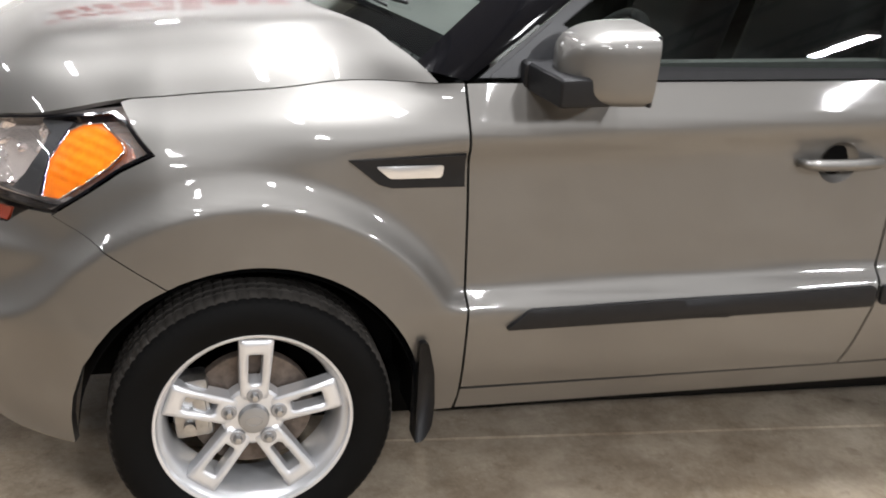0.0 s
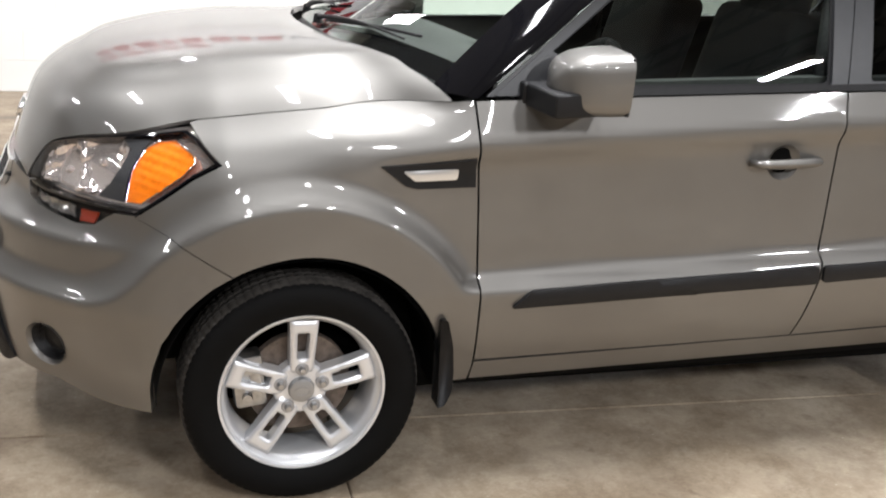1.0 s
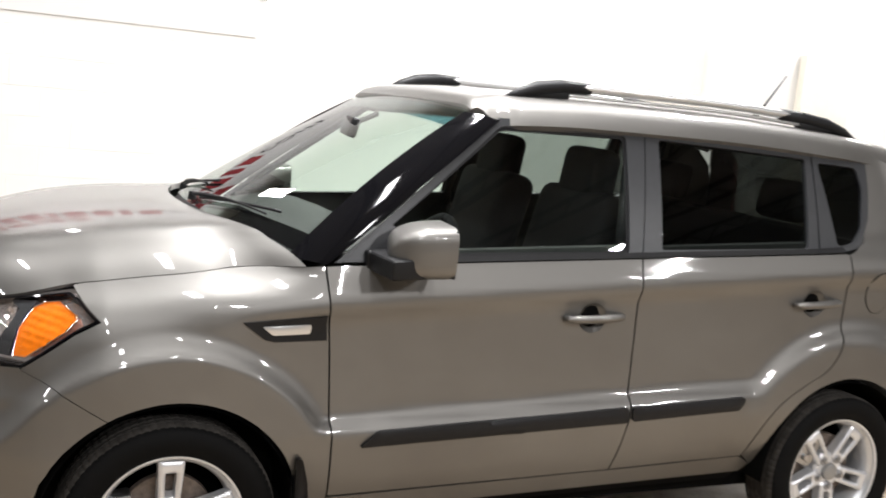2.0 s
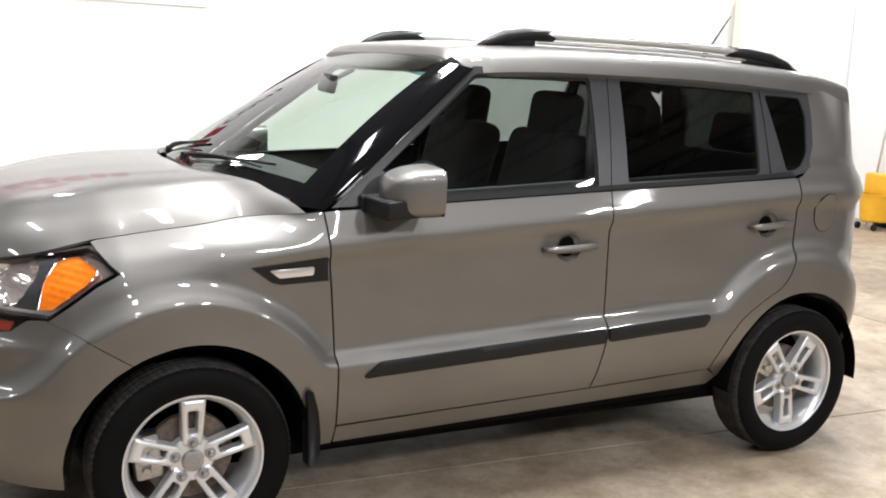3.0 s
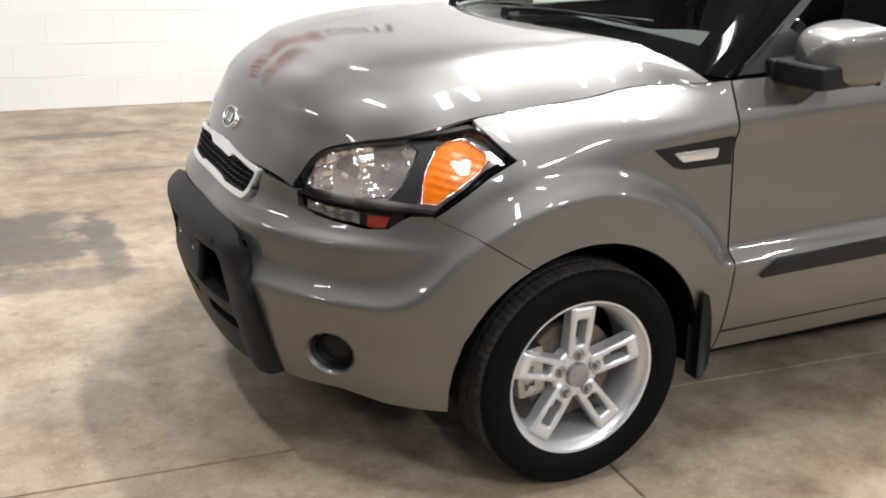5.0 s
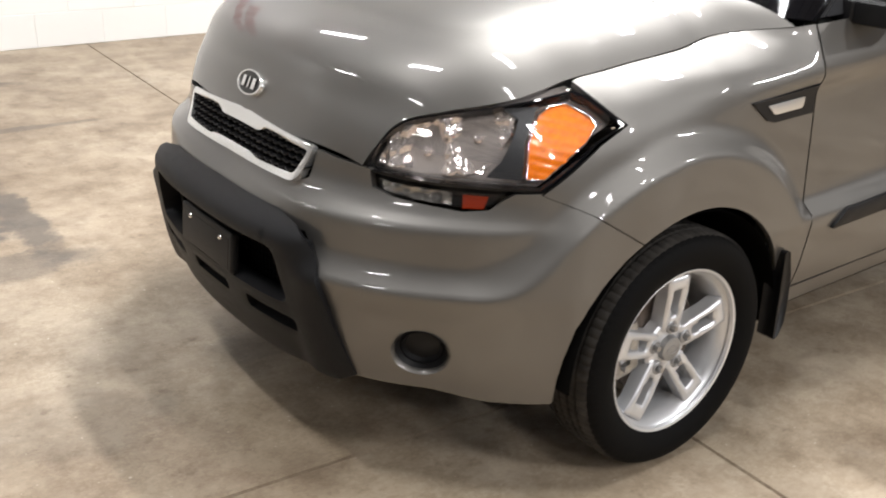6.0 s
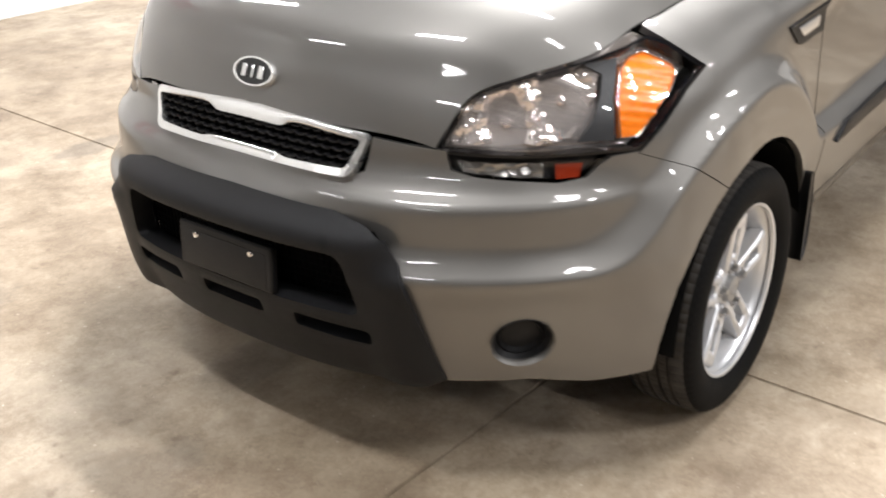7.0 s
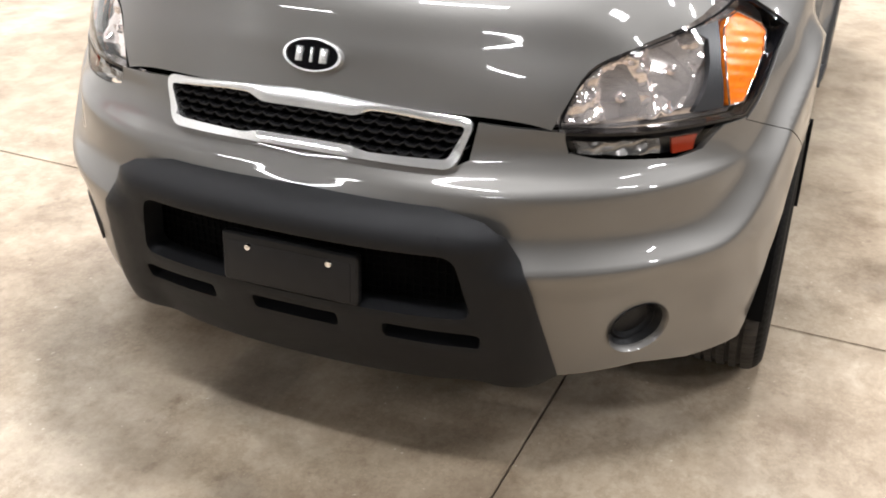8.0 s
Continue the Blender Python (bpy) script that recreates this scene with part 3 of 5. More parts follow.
for row in range(6):
    for col in range(-22, 23):
        cu, cz = (col + 0.5 * (row % 2)) * hw * 2, 0.738 + row * hh * 1.75
        if abs(cu) > uy(0.335) - (0.03 if cz < 0.76 else 0.005) or cz > 0.815:
            continue
        pts = [(cu - hw, cz - hh * 0.4), (cu - hw * 0.45, cz - hh), (cu + hw * 0.45, cz - hh), (cu + hw, cz - hh * 0.4)]
        for a, b in zip(pts, pts[1:]):
            pa, pb = Vector(grille_face(*a)), Vector(grille_face(*b))
            back = Vector((0.02, 0, 0))
            up = Vector((0, 0, 0.0028))
            vs = [bm.verts.new(p) for p in (pa, pb, pb + up, pa + up, pa + back, pb + back, pb + up + back, pa + up + back)]
            for q in ((0, 1, 2, 3), (0, 4, 5, 1), (3, 2, 6, 7), (0, 3, 7, 4), (1, 5, 6, 2)):
                bm.faces.new([vs[i] for i in q])
part("honeycomb", bm, BLACK, ring)

# oval badge on the hood, its lettering as plain bars
pb, pn = Vector(hood(1.45, 0)), None
bmat = Matrix.Translation(Vector(hood(1.4, 0))) @ pose(0, 0, 0, 0, -66, 0) @ pose(0, 0, 0, 0, 0, -90)
badge = part("badge", lathe([(0.0, 0.006), (0.85, 0.006), (0.87, 0.010), (0.96, 0.010), (1.0, 0.004), (1.0, -0.01)], 44, bmat @ Matrix.Diagonal((0.064, 0.033, 1, 1))), BRIGHT, car, "chrome oval badge with plain bars")
part("field", lathe([(0.0, 0.0075), (0.84, 0.0075), (0.85, 0.004)], 40, bmat @ Matrix.Diagonal((0.064, 0.033, 1, 1))), PIANO, badge)
for k, w in ((-0.026, 0.014), (0.0, 0.006), (0.025, 0.016)):
    part("bar", box(w, 0.028, 0.004, bmat @ pose(k, 0, 0.009), 0.001), BRIGHT, badge)

# head lamps
for s in (-1, 1):
    top = curve_pts(LAMP_TOP, 4)
    low_out = (LAMP_LOW[0], 0.781)
    shape = [(LAMP_TOP[0][0] + 0.002, 0.790)] + [(u, z - 0.004) for u, z in top[2:]] + [(uq(-0.262, 0.746), 0.968), (uq(-0.238, 0.788), 0.938), (LAMP_OUT[0] - 0.003, LAMP_OUT[1]), (uq(-0.281, 0.806), 0.880), (uq(-0.343, 0.80), 0.832), low_out, (uq(-0.47, 0.748), 0.783), (uq(-0.58, 0.66), 0.783)]
    body = part("headlamp", panel(mirrored(shape, s), lambda a, b: skin(a, b, -0.045), 0.03, 0.04), REFLECTOR, car, "clear headlamp with chrome reflectors and amber corner")
    cu, cz = sum(p[0] for p in shape) / len(shape), sum(p[1] for p in shape) / len(shape)
    inset = [(cu + (u - cu) * 0.980, cz + (z - cz) * 0.948) for u, z in shape]
    part("lens_rim", panel(mirrored(shape, s), lambda a, b: skin(a, b, -0.003), 0.03, 0.03, holes=[mirrored(inset, s)]), PIANO, body)
    lens = part("lens", panel(mirrored(inset, s), lambda a, b: skin(a, b, -0.004), 0.02, 0), LENS, body)
    lens.visible_shadow = False
    # main reflector
    zone = [(uq(x, y), z) for x, y, z in ((-0.668, 0.492, 0.806), (-0.645, 0.502, 0.855), (-0.615, 0.520, 0.890), (-0.575, 0.558, 0.913), (-0.535, 0.595, 0.926), (-0.45, 0.668, 0.944), (-0.43, 0.70, 0.925), (-0.45, 0.715, 0.89), (-0.485, 0.715, 0.84), (-0.515, 0.70, 0.808), (-0.59, 0.63, 0.800))]

    def bowl(a, b, s=s):
        """A wide hollow of flat mirror facets, stepped outwards from two bulb seats."""
        v = abs(a)
        p = 0.0
        for bu, bz, br in ((uq(-0.515, 0.685), 0.880, 0.085), (uq(-0.605, 0.60), 0.840, 0.075)):
            p = max(p, 0.040 * max(0.0, 1 - ((v - bu) ** 2 + (b - bz) ** 2) / br ** 2))
        zig = lambda t: abs(t - math.floor(t) - 0.5)
        facet = 0.016 * zig(v * 19 + b * 5) + 0.012 * zig(b * 27 - v * 7) + 0.005 * zig(v * 47 - b * 20)
        return skin(a, b, -0.018 - p - facet)

    part("reflector", panel(mirrored(zone, s), bowl, 0.005, 0.01), REFLECTOR, body)
    plate_d = [(uq(x, y), z) for x, y, z in ((-0.445, 0.672, 0.944), (-0.425, 0.702, 0.925), (-0.445, 0.717, 0.89), (-0.48, 0.717, 0.84), (-0.51, 0.702, 0.806), (-0.448, 0.752, 0.803), (-0.432, 0.742, 0.88), (-0.39, 0.722, 0.935), (-0.375, 0.705, 0.95))]
    part("divider", panel(mirrored(plate_d, s), lambda a, b: skin(a, b, -0.018), 0.02, 0.012), FRAMEGREY, body)
    for bu, bz in ((uq(-0.515, 0.685), 0.872), (uq(-0.605, 0.60), 0.836)):
        m = on_skin(bu if s < 0 else -bu, bz, -0.06)
        part("bulb", lathe([(0.0, 0.026), (0.007, 0.024), (0.010, 0.016), (0.010, -0.02)], 16, m), REFLECTOR, body)
    amb = [(uq(x, y), z) for x, y, z in ((-0.385, 0.725, 0.935), (-0.355, 0.725, 0.950), (-0.315, 0.736, 0.956), (-0.275, 0.778, 0.928), (-0.272, 0.792, 0.912), (-0.305, 0.797, 0.880), (-0.405, 0.778, 0.806), (-0.44, 0.757, 0.806), (-0.425, 0.745, 0.88))]
    am = part("turn_signal", panel(mirrored(amb, s), lambda a, b: skin(a, b, -0.016 + 0.0010 * math.sin(b * 300 + abs(a) * 60)), 0.006, 0.012), AMBER, body, "amber turn signal reflector")
    # silver outlines inside the lens
    loop = [Vector(skin(u if s < 0 else -u, z, -0.013)) for u, z in amb]
    part("signal_frame", tube([*loop, loop[0]], 0.0022, 8), CHROME, body)
    # lower lamp unit
    low = [LOWIN[0], LOWIN[1]] + curve_pts([LOWIN[1]] + LOWOUT, 3)[1:] + [(uq(-0.47, 0.746), 0.778), (uq(-0.58, 0.66), 0.778)]
    lowb = part("lower_lamp", panel(mirrored(low, s), lambda a, b: skin(a, b, -0.03), 0.03, 0.03), BLACK, car, "smoked lower lamp with red-amber reflector")
    c2u, c2z = sum(p[0] for p in low) / len(low), sum(p[1] for p in low) / len(low)
    part("lens", panel(mirrored([(c2u + (u - c2u) * 0.97, c2z + (z - c2z) * 0.9) for u, z in low], s), lambda a, b: skin(a, b, -0.002), 0.02, 0.0), LENS, lowb).visible_shadow = False
    ref = [(uq(-0.545, 0.665), 0.765), (uq(-0.50, 0.705), 0.765), (uq(-0.51, 0.70), 0.738), (uq(-0.545, 0.665), 0.736)]
    part("reflector", panel(mirrored(ref, s), lambda a, b: skin(a, b, -0.012), 0.02, 0.006), REDAMBER, lowb)
    ref = [(uq(-0.66, 0.505), 0.772), (uq(-0.56, 0.645), 0.766), (uq(-0.56, 0.645), 0.738), (uq(-0.65, 0.51), 0.75)]
    part("chrome_bowl", panel(mirrored(ref, s), lambda a, b: skin(a, b, -0.012 - 0.012 * abs((abs(a) * 19 + b * 9) % 1 - 0.5) - 0.010 * abs((b * 31 - abs(a) * 5) % 1 - 0.5)), 0.005, 0.006), SMOKED, lowb)


# ---- glasshouse ----
def side_glass(x, z, s, out=0.0):
    y = 0.818 - 0.27 * (z - 1.12) - 0.20 * max(0, z - 1.12) ** 2 - 0.016 * ((x - 1.6) / 1.1) ** 2 + out
    return (x, s * y, z)


def cabin(s, out=0.0):
    return (lambda a, b: side_glass(a, b, s, out)) if s < 0 else (lambda a, b: side_glass(-a, b, s, out))


def wsx(p, q):
    """Windscreen: p up from the cowl, q across (+1 the car's right)."""
    k = abs(q)
    a = Vector((0.15 + 0.19 * k**2.4, 0.755 * q, 1.168 - 0.076 * k**2.6))
    b = Vector((0.945 + 0.012 * k**2.4, 0.592 * q, 1.606 - 0.020 * k**2.2))
    m = a.lerp(b, p)
    bul = 0.022 * 4 * p * (1 - p)
    return (m.x - bul * 0.6, m.y, m.z + bul * 0.8)


ROOF_X = (0.945, 0.965, 1.01, 1.10, 1.4, 1.9, 2.5, 2.85, 2.96, 3.03, 3.07)
ROOF_Z = (1.608, 1.630, 1.650, 1.664, 1.674, 1.672, 1.648, 1.616, 1.595, 1.565, 1.520)


def roof(p, q):
    k = abs(q)
    xf = 0.945 + 0.012 * k**2.4
    x = xf + (3.06 - 0.12 * k**3 - xf) * p
    drop = table((0, 0.5, 0.7, 0.82, 0.90, 0.96, 1.0), (0, 0.004, 0.009, 0.016, 0.030, 0.060, 0.112), k)
    z = table(ROOF_X, ROOF_Z, x - 0.012 * k**2.4 * (1 - p)) - drop * (1 - 0.82 * (1 - smooth(0, 0.05, p)))
    y = (0.592 + 0.085 * smooth(0, 0.08, p) - 0.02 * smooth(0.75, 1, p)) * q
    return (x, y, z)


part("roof", panel([(0, -0.68), (2.35, -0.68), (2.35, 0.68), (0, 0.68)], lambda a, b: roof(a / 2.35, b / 0.68), 0.022, 0.03), PAINT, car)
part("headliner", panel([(0.02, -0.97), (0.98, -0.97), (0.98, 0.97), (0.02, 0.97)], lambda p, q: tuple(np.array(roof(p, q)) - (0, 0, 0.035)), 0.08, 0), HEADLINER, car)
ws = part("windscreen", panel([(0.0, -0.97), (1.0, -0.97), (1.0, 0.97), (0.0, 0.97)], wsx, 0.06, 0.004), GLASS_CLEAR, car, "clear windscreen with blue shade band")
ws.visible_shadow = False
wsb = part("shade_band", panel([(0.87, -0.95), (0.985, -0.95), (0.985, 0.95), (0.87, 0.95)], lambda p, q: tuple(np.array(wsx(p, q)) + (0.006, 0, -0.004)), 0.06, 0), BANDBLUE, ws)
wsb.visible_shadow = False
part("windscreen_border", panel([(0.95, -0.97), (1.0, -0.97), (1.0, 0.97), (0.95, 0.97)], lambda p, q: tuple(np.array(wsx(p, q)) + (0.010, 0, -0.006)), 0.06, 0.004), PIANO, ws)
part("cowl_panel", panel([(-0.16, -0.99), (0.05, -0.99), (0.05, 0.99), (-0.16, 0.99)], lambda p, q: tuple(np.array(wsx(p, q)) + (0, 0, -0.012 - 0.02 * smooth(0, -0.16, p))), 0.04, 0.03), CLADDING, car, "black plastic cowl under the windscreen")

WIN_F = rounded([(0.515, 1.113), (1.040, 1.545), (1.530, 1.548), (1.508, 1.148)], 0.02)
WIN_R = rounded([(1.668, 1.545), (2.352, 1.519), (2.322, 1.190), (1.645, 1.168)], 0.016)
WIN_Q = rounded([(2.408, 1.510), (2.612, 1.502), (2.632, 1.42), (2.604, 1.27), (2.555, 1.215), (2.470, 1.202)], 0.02)
for s in (-1, 1):
    sg = 1 if s < 0 else -1
    G = cabin(s)
    flip = lambda pts: [(a * sg, b) for a, b in pts]
    # black A-pillar between windscreen and door
    def pillar(a, b, s=s):
        e = Vector(wsx(b, s * 0.965))
        g = Vector(side_glass(0.43 + 0.62 * b, 1.092 + 0.482 * b, s, 0.004))
        t = a * sg
        m = e.lerp(g, t)
        return tuple(m + Vector((-0.4, s * 0.9, 0.25)) * (0.018 * 4 * t * (1 - t) + 0.016 * 4 * b * (1 - b)))

    part("a_pillar", panel([(0, 0.0), (sg, 0.0), (sg, 0.975), (0, 0.975)], pillar, 0.06, 0.02), PIANO, car, "gloss black windscreen pillar")
    outer = [(0.455, 1.098), (1.035, 1.570), (1.3, 1.578), (1.612, 1.576), (1.560, 1.140), (1.0, 1.115)]
    fr = part("front_window_frame", panel(flip(outer), G, 0.05, 0.02, holes=[flip(WIN_F)]), FRAMEGREY, car, "satin dark grey window frame")
    part("glass", panel(flip(WIN_F), cabin(s, -0.012), 0.08, 0), GLASS_FRONT, fr, "lightly tinted door glass").visible_shadow = False
    seal = [(x * 0.97 + 0.03 * 1.2, z * 0.94 + 0.06 * 1.33) for x, z in WIN_F]
    part("window_seal", panel(flip(WIN_F), cabin(s, -0.008), 0.06, 0.006, holes=[flip(seal)]), BLACK, fr)
    outer = [(1.564, 1.140), (1.616, 1.576), (2.0, 1.569), (2.370, 1.552), (2.384, 1.548), (2.375, 1.178), (2.0, 1.160)]
    fr = part("rear_window_frame", panel(flip(outer), G, 0.05, 0.02, holes=[flip(WIN_R)]), FRAMEGREY, car, "satin dark grey window frame")
    part("glass", panel(flip(WIN_R), cabin(s, -0.010), 0.08, 0), GLASS_DARK, fr, "dark privacy glass").visible_shadow = False
    outer = [(2.379, 1.178), (2.388, 1.548), (2.675, 1.538), (2.69, 1.43), (2.655, 1.27), (2.60, 1.20), (2.50, 1.183)]
    fr = part("quarter_window", panel(flip(outer), cabin(s, 0.003), 0.05, 0.02, holes=[flip(WIN_Q)]), FRAMEGREY, car, "fixed quarter window")
    part("glass", panel(flip(WIN_Q), cabin(s, -0.006), 0.08, 0), GLASS_REAR, fr, "dark privacy glass").visible_shadow = False
    # roof rail: silver bar with black feet
    y = s * 0.555
    zr = lambda x: table(ROOF_X, ROOF_Z, x) - 0.017
    rail = part("roof_rail", tube([(x, y, zr(x) + 0.040) for x in np.linspace(1.36, 2.40, 14)], 0.022, 12, flat=0.8), SATIN, car, "silver roof rail with black feet")
    foot = [(1.10, -0.006), (1.15, 0.012), (1.22, 0.032), (1.31, 0.043), (1.43, 0.044)]
    part("rail_foot", tube([(x, y, zr(x) + h - 0.004) for x, h in foot], [0.010, 0.020, 0.026, 0.025, 0.021], 12), BLACK, rail)
    foot = [(2.30, 0.044), (2.42, 0.042), (2.54, 0.034), (2.64, 0.016), (2.71, -0.008)]
    part("rail_foot", tube([(x, y, zr(x) + h - 0.004) for x, h in foot], [0.021, 0.025, 0.026, 0.020, 0.010], 12), BLACK, rail)
    for fx in (1.26, 2.48):
        part("rail_stand", box(0.17, 0.034, 0.036, pose(fx, y, zr(fx) + 0.012), 0.012), BLACK, rail)
    part("roof_moulding", tube([(x, s * 0.562, zr(x) + 0.012) for x in np.linspace(1.30, 2.45, 16)], 0.007, 6), SATIN, car)

part("antenna", tube([(2.66, 0.0, 1.668), (2.69, 0, 1.70), (2.81, 0, 1.865)], [0.014, 0.006, 0.004], 8), BLACK, car, "short black roof antenna")

# ---- tail ----
uend = ux_rear + 0.365
utail = US[-1] - 0.01
tail = [(uend, 0.34), (uend + 0.04, 0.9), (uend + 0.03, 1.2), (uend, 1.42), (uend + 0.0, 1.53), (uend + 0.16, 1.53), (uend + 0.16, 1.16), (utail, 1.16), (utail, 0.32)]
for s in (-1, 1):
    part("tailgate_half", panel(mirrored(tail, s), skin, 0.06, 0.02), PAINT, car)
    tl = [(uend + 0.06, 0.98), (uend + 0.07, 1.44), (uend + 0.16, 1.44), (uend + 0.17, 0.98)]
    part("tail_lamp", panel(mirrored(tl, s), skin, 0.03, 0.03, out=0.012, edge=0.004), REDLENS, car, "upright red tail lamp")
part("rear_screen", panel([(0.0, -0.66), (1.0, -0.62), (1.0, 0.62), (0.0, 0.66)], lambda a, b: (3.10 - 0.06 * a - 0.08 * (b / 0.6) ** 4, b, 1.16 + 0.38 * a), 0.1, 0.01), GLASS_REAR, car, "dark tailgate window")
# ---- wheels ----
def tyre_mesh(tread=False):
    bm = bmesh.new()
    prof = [(0.214, 0.062), (0.222, 0.080), (0.236, 0.090), (0.262, 0.096), (0.285, 0.094), (0.300, 0.086), (0.3085, 0.076), (0.3125, 0.069), (0.3145, 0.060)]
    for g in (0.042, 0.015, -0.015, -0.042):
        prof += [(0.3155, g + 0.0055), (0.3070, g + 0.0042), (0.3070, g - 0.0042), (0.3155, g - 0.0055)]
    prof += [(0.3145, -0.060), (0.3085, -0.076), (0.285, -0.094), (0.262, -0.096), (0.222, -0.080), (0.214, -0.062)]
    n = 84 * 4
    rings = []
    for k in range(n):
        a = 2 * math.pi * k / n
        ring = []
        for i, (r, h) in enumerate(prof):
            cut = k % 4 == 0 and (6 <= i <= 9 or i in (12, 13, 16, 17, 20, 21) or 24 <= i <= 25)
            rr = r - (0.0030 if cut else 0.0)
            ring.append(bm.verts.new((rr * math.cos(a), rr * math.sin(a), h)))
        rings.append(ring)
    first, last = 6, len(prof) - 6
    for k in range(n):
        p, q = rings[k], rings[(k + 1) % n]
        for i in range(len(prof) - 1):
            if (first <= i < last) == tread:
                bm.faces.new((p[i], q[i], q[i + 1], p[i + 1]))
    loose = [v for v in bm.verts if not v.link_faces]
    bmesh.ops.delete(bm, geom=loose, context="VERTS")
    return shaded(bm, 28)


def dish(r):
    """Depth of the wheel's face at a radius."""
    return table((0.0, 0.03, 0.06, 0.10, 0.16, 0.21, 0.23), (0.050, 0.050, 0.051, 0.056, 0.063, 0.064, 0.060), r)


def spoke_mesh():
    outerp = rounded([(-0.030, 0.044), (-0.033, 0.09), (-0.0385, 0.199), (0.0385, 0.199), (0.033, 0.09), (0.030, 0.044)], 0.003, 2)
    slot = rounded([(-0.0145, 0.086), (-0.0165, 0.162), (0.0165, 0.162), (0.0145, 0.086)], 0.004, 2)

    def fn(a, b):
        return (a, b, dish(math.hypot(a, b)) - 0.18 * a * a)

    return panel(outerp, fn, 0.008, 0.036, holes=[slot], edge=0.007)


def barrel_mesh():
    bm = lathe([(0.196, -0.07), (0.188, -0.03), (0.190, 0.02), (0.197, 0.045), (0.203, 0.056), (0.212, 0.063), (0.2225, 0.072), (0.2235, 0.076), (0.220, 0.079), (0.214, 0.077), (0.210, 0.069)], 72)
    lathe([(0.030, 0.046), (0.036, 0.047), (0.066, 0.043), (0.072, 0.038), (0.076, 0.008)], 48, bm=bm)
    return bm


# darker than the alloy: shade of the lug holes put into the colour
RECESS = material("lug_hole_shade_grey", (0.42, 0.42, 0.43), 0.45, 0.6)
CAPGREY = material("satin_grey_cap", (0.34, 0.34, 0.34), 0.4, 0.6, 0.3)


def wheel(x, s, spin):
    m = pose(x, s * 0.790, 0.315, 90 if s < 0 else -90, 0, 0) @ pose(0, 0, 0, 0, 0, spin)
    w = part("wheel", WHEEL["barrel"].copy(), ALLOY, car, "silver five twin-spoke alloy wheel")
    w.matrix_world = m
    for name, key, mat, lab in (("tyre", "tyre", RUBBER, "black ribbed road tyre"), ("tread", "tread", TREAD, "dusty ribbed tread"), ("centre_cap", "cap", CAPGREY, "grey satin centre cap"), ("brake_disc", "disc", RUST, "worn steel brake disc"), ("brake_caliper", "caliper", STEEL, "")):
        part(name, WHEEL[key].copy(), mat, w, lab)
    for k in range(5):
        a = math.radians(90 + 72 * k)
        sp = part("spoke", WHEEL["spoke"].copy(), ALLOY, w)
        sp.matrix_local = pose(0, 0, 0, 0, 0, 72 * k)
        # shallow disc under the nut, painted darker in place of a deep hole
        part("lug_shade_disc", WHEEL["recess"].copy(), RECESS, w).matrix_local = pose(0.0585 * math.cos(a), 0.0585 * math.sin(a), 0.052)
        nut = part("lug_nut", WHEEL["nut"].copy(), STEEL, w)
        nut.matrix_local = pose(0.0585 * math.cos(a), 0.0585 * math.sin(a), 0.052)
    return w


cap = lathe([(0.0, 0.064), (0.026, 0.0635), (0.032, 0.061), (0.0345, 0.052), (0.036, 0.044)], 32)
lathe([(0.017, 0.0632), (0.018, 0.0652), (0.0195, 0.0652), (0.0205, 0.063)], 28, Matrix.Diagonal((1, 0.62, 1, 1)), cap)
disc = lathe([(0.05, 0.018), (0.062, 0.018), (0.064, 0.004), (0.138, 0.004), (0.140, 0.0), (0.140, -0.02), (0.06, -0.02)], 56)
cal = box(0.085, 0.145, 0.07, pose(-0.135, 0.02, 0.0, 0, 0, 8), 0.014)
box(0.03, 0.10, 0.02, pose(-0.118, 0.02, 0.034, 0, 0, 8), 0.006, bm=cal)
lathe([(0.0, 0.05), (0.012, 0.05), (0.013, 0.03)], 12, pose(-0.14, 0.06, 0), cal)
lathe([(0.0, 0.05), (0.012, 0.05), (0.013, 0.03)], 12, pose(-0.14, -0.02, 0), cal)
nut = lathe([(0.0, 0.016), (0.007, 0.0155), (0.0095, 0.012), (0.0105, 0.0), (0.015, -0.001), (0.0165, 0.003)], 6)
recess = lathe([(0.0, 0.0014), (0.0125, 0.0014), (0.0135, 0.0024), (0.0165, 0.0026), (0.0180, 0.0012), (0.0180, -0.004)], 20)
WHEEL = {"recess": recess, "spoke": spoke_mesh(), "barrel": barrel_mesh(), "tyre": tyre_mesh(), "tread": tyre_mesh(True), "cap": cap, "disc": disc, "caliper": cal, "nut": nut}
for x, s, spin in ((0.0, -1, 0), (2.55, -1, -34), (0.0, 1, 30), (2.55, 1, 50)):
    wheel(x, s, spin)
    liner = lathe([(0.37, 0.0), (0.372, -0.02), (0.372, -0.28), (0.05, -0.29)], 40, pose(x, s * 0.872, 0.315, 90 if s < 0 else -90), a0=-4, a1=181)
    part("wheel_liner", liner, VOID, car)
    if x:
        continue
    # moulded lip behind the front wheel
    flap = rounded([(0.356, 0.515), (0.376, 0.515), (0.396, 0.44), (0.404, 0.36), (0.402, 0.30), (0.386, 0.262), (0.364, 0.255), (0.362, 0.36)], 0.010)
    bm = bmesh.new()
    v = [[bm.verts.new((a, s * (yy), b)) for a, b in flap] for yy in (0.893, 0.84)]
    bm.faces.new(v[0])
    bm.faces.new(v[1][::-1])
    for i in range(len(flap)):
        bm.faces.new((v[0][i - 1], v[0][i], v[1][i], v[1][i - 1]))
    part("mud_flap", shaded(bm), BLACK, car, "short black moulded mud flap")
for bmx in WHEEL.values():
    bmx.free()
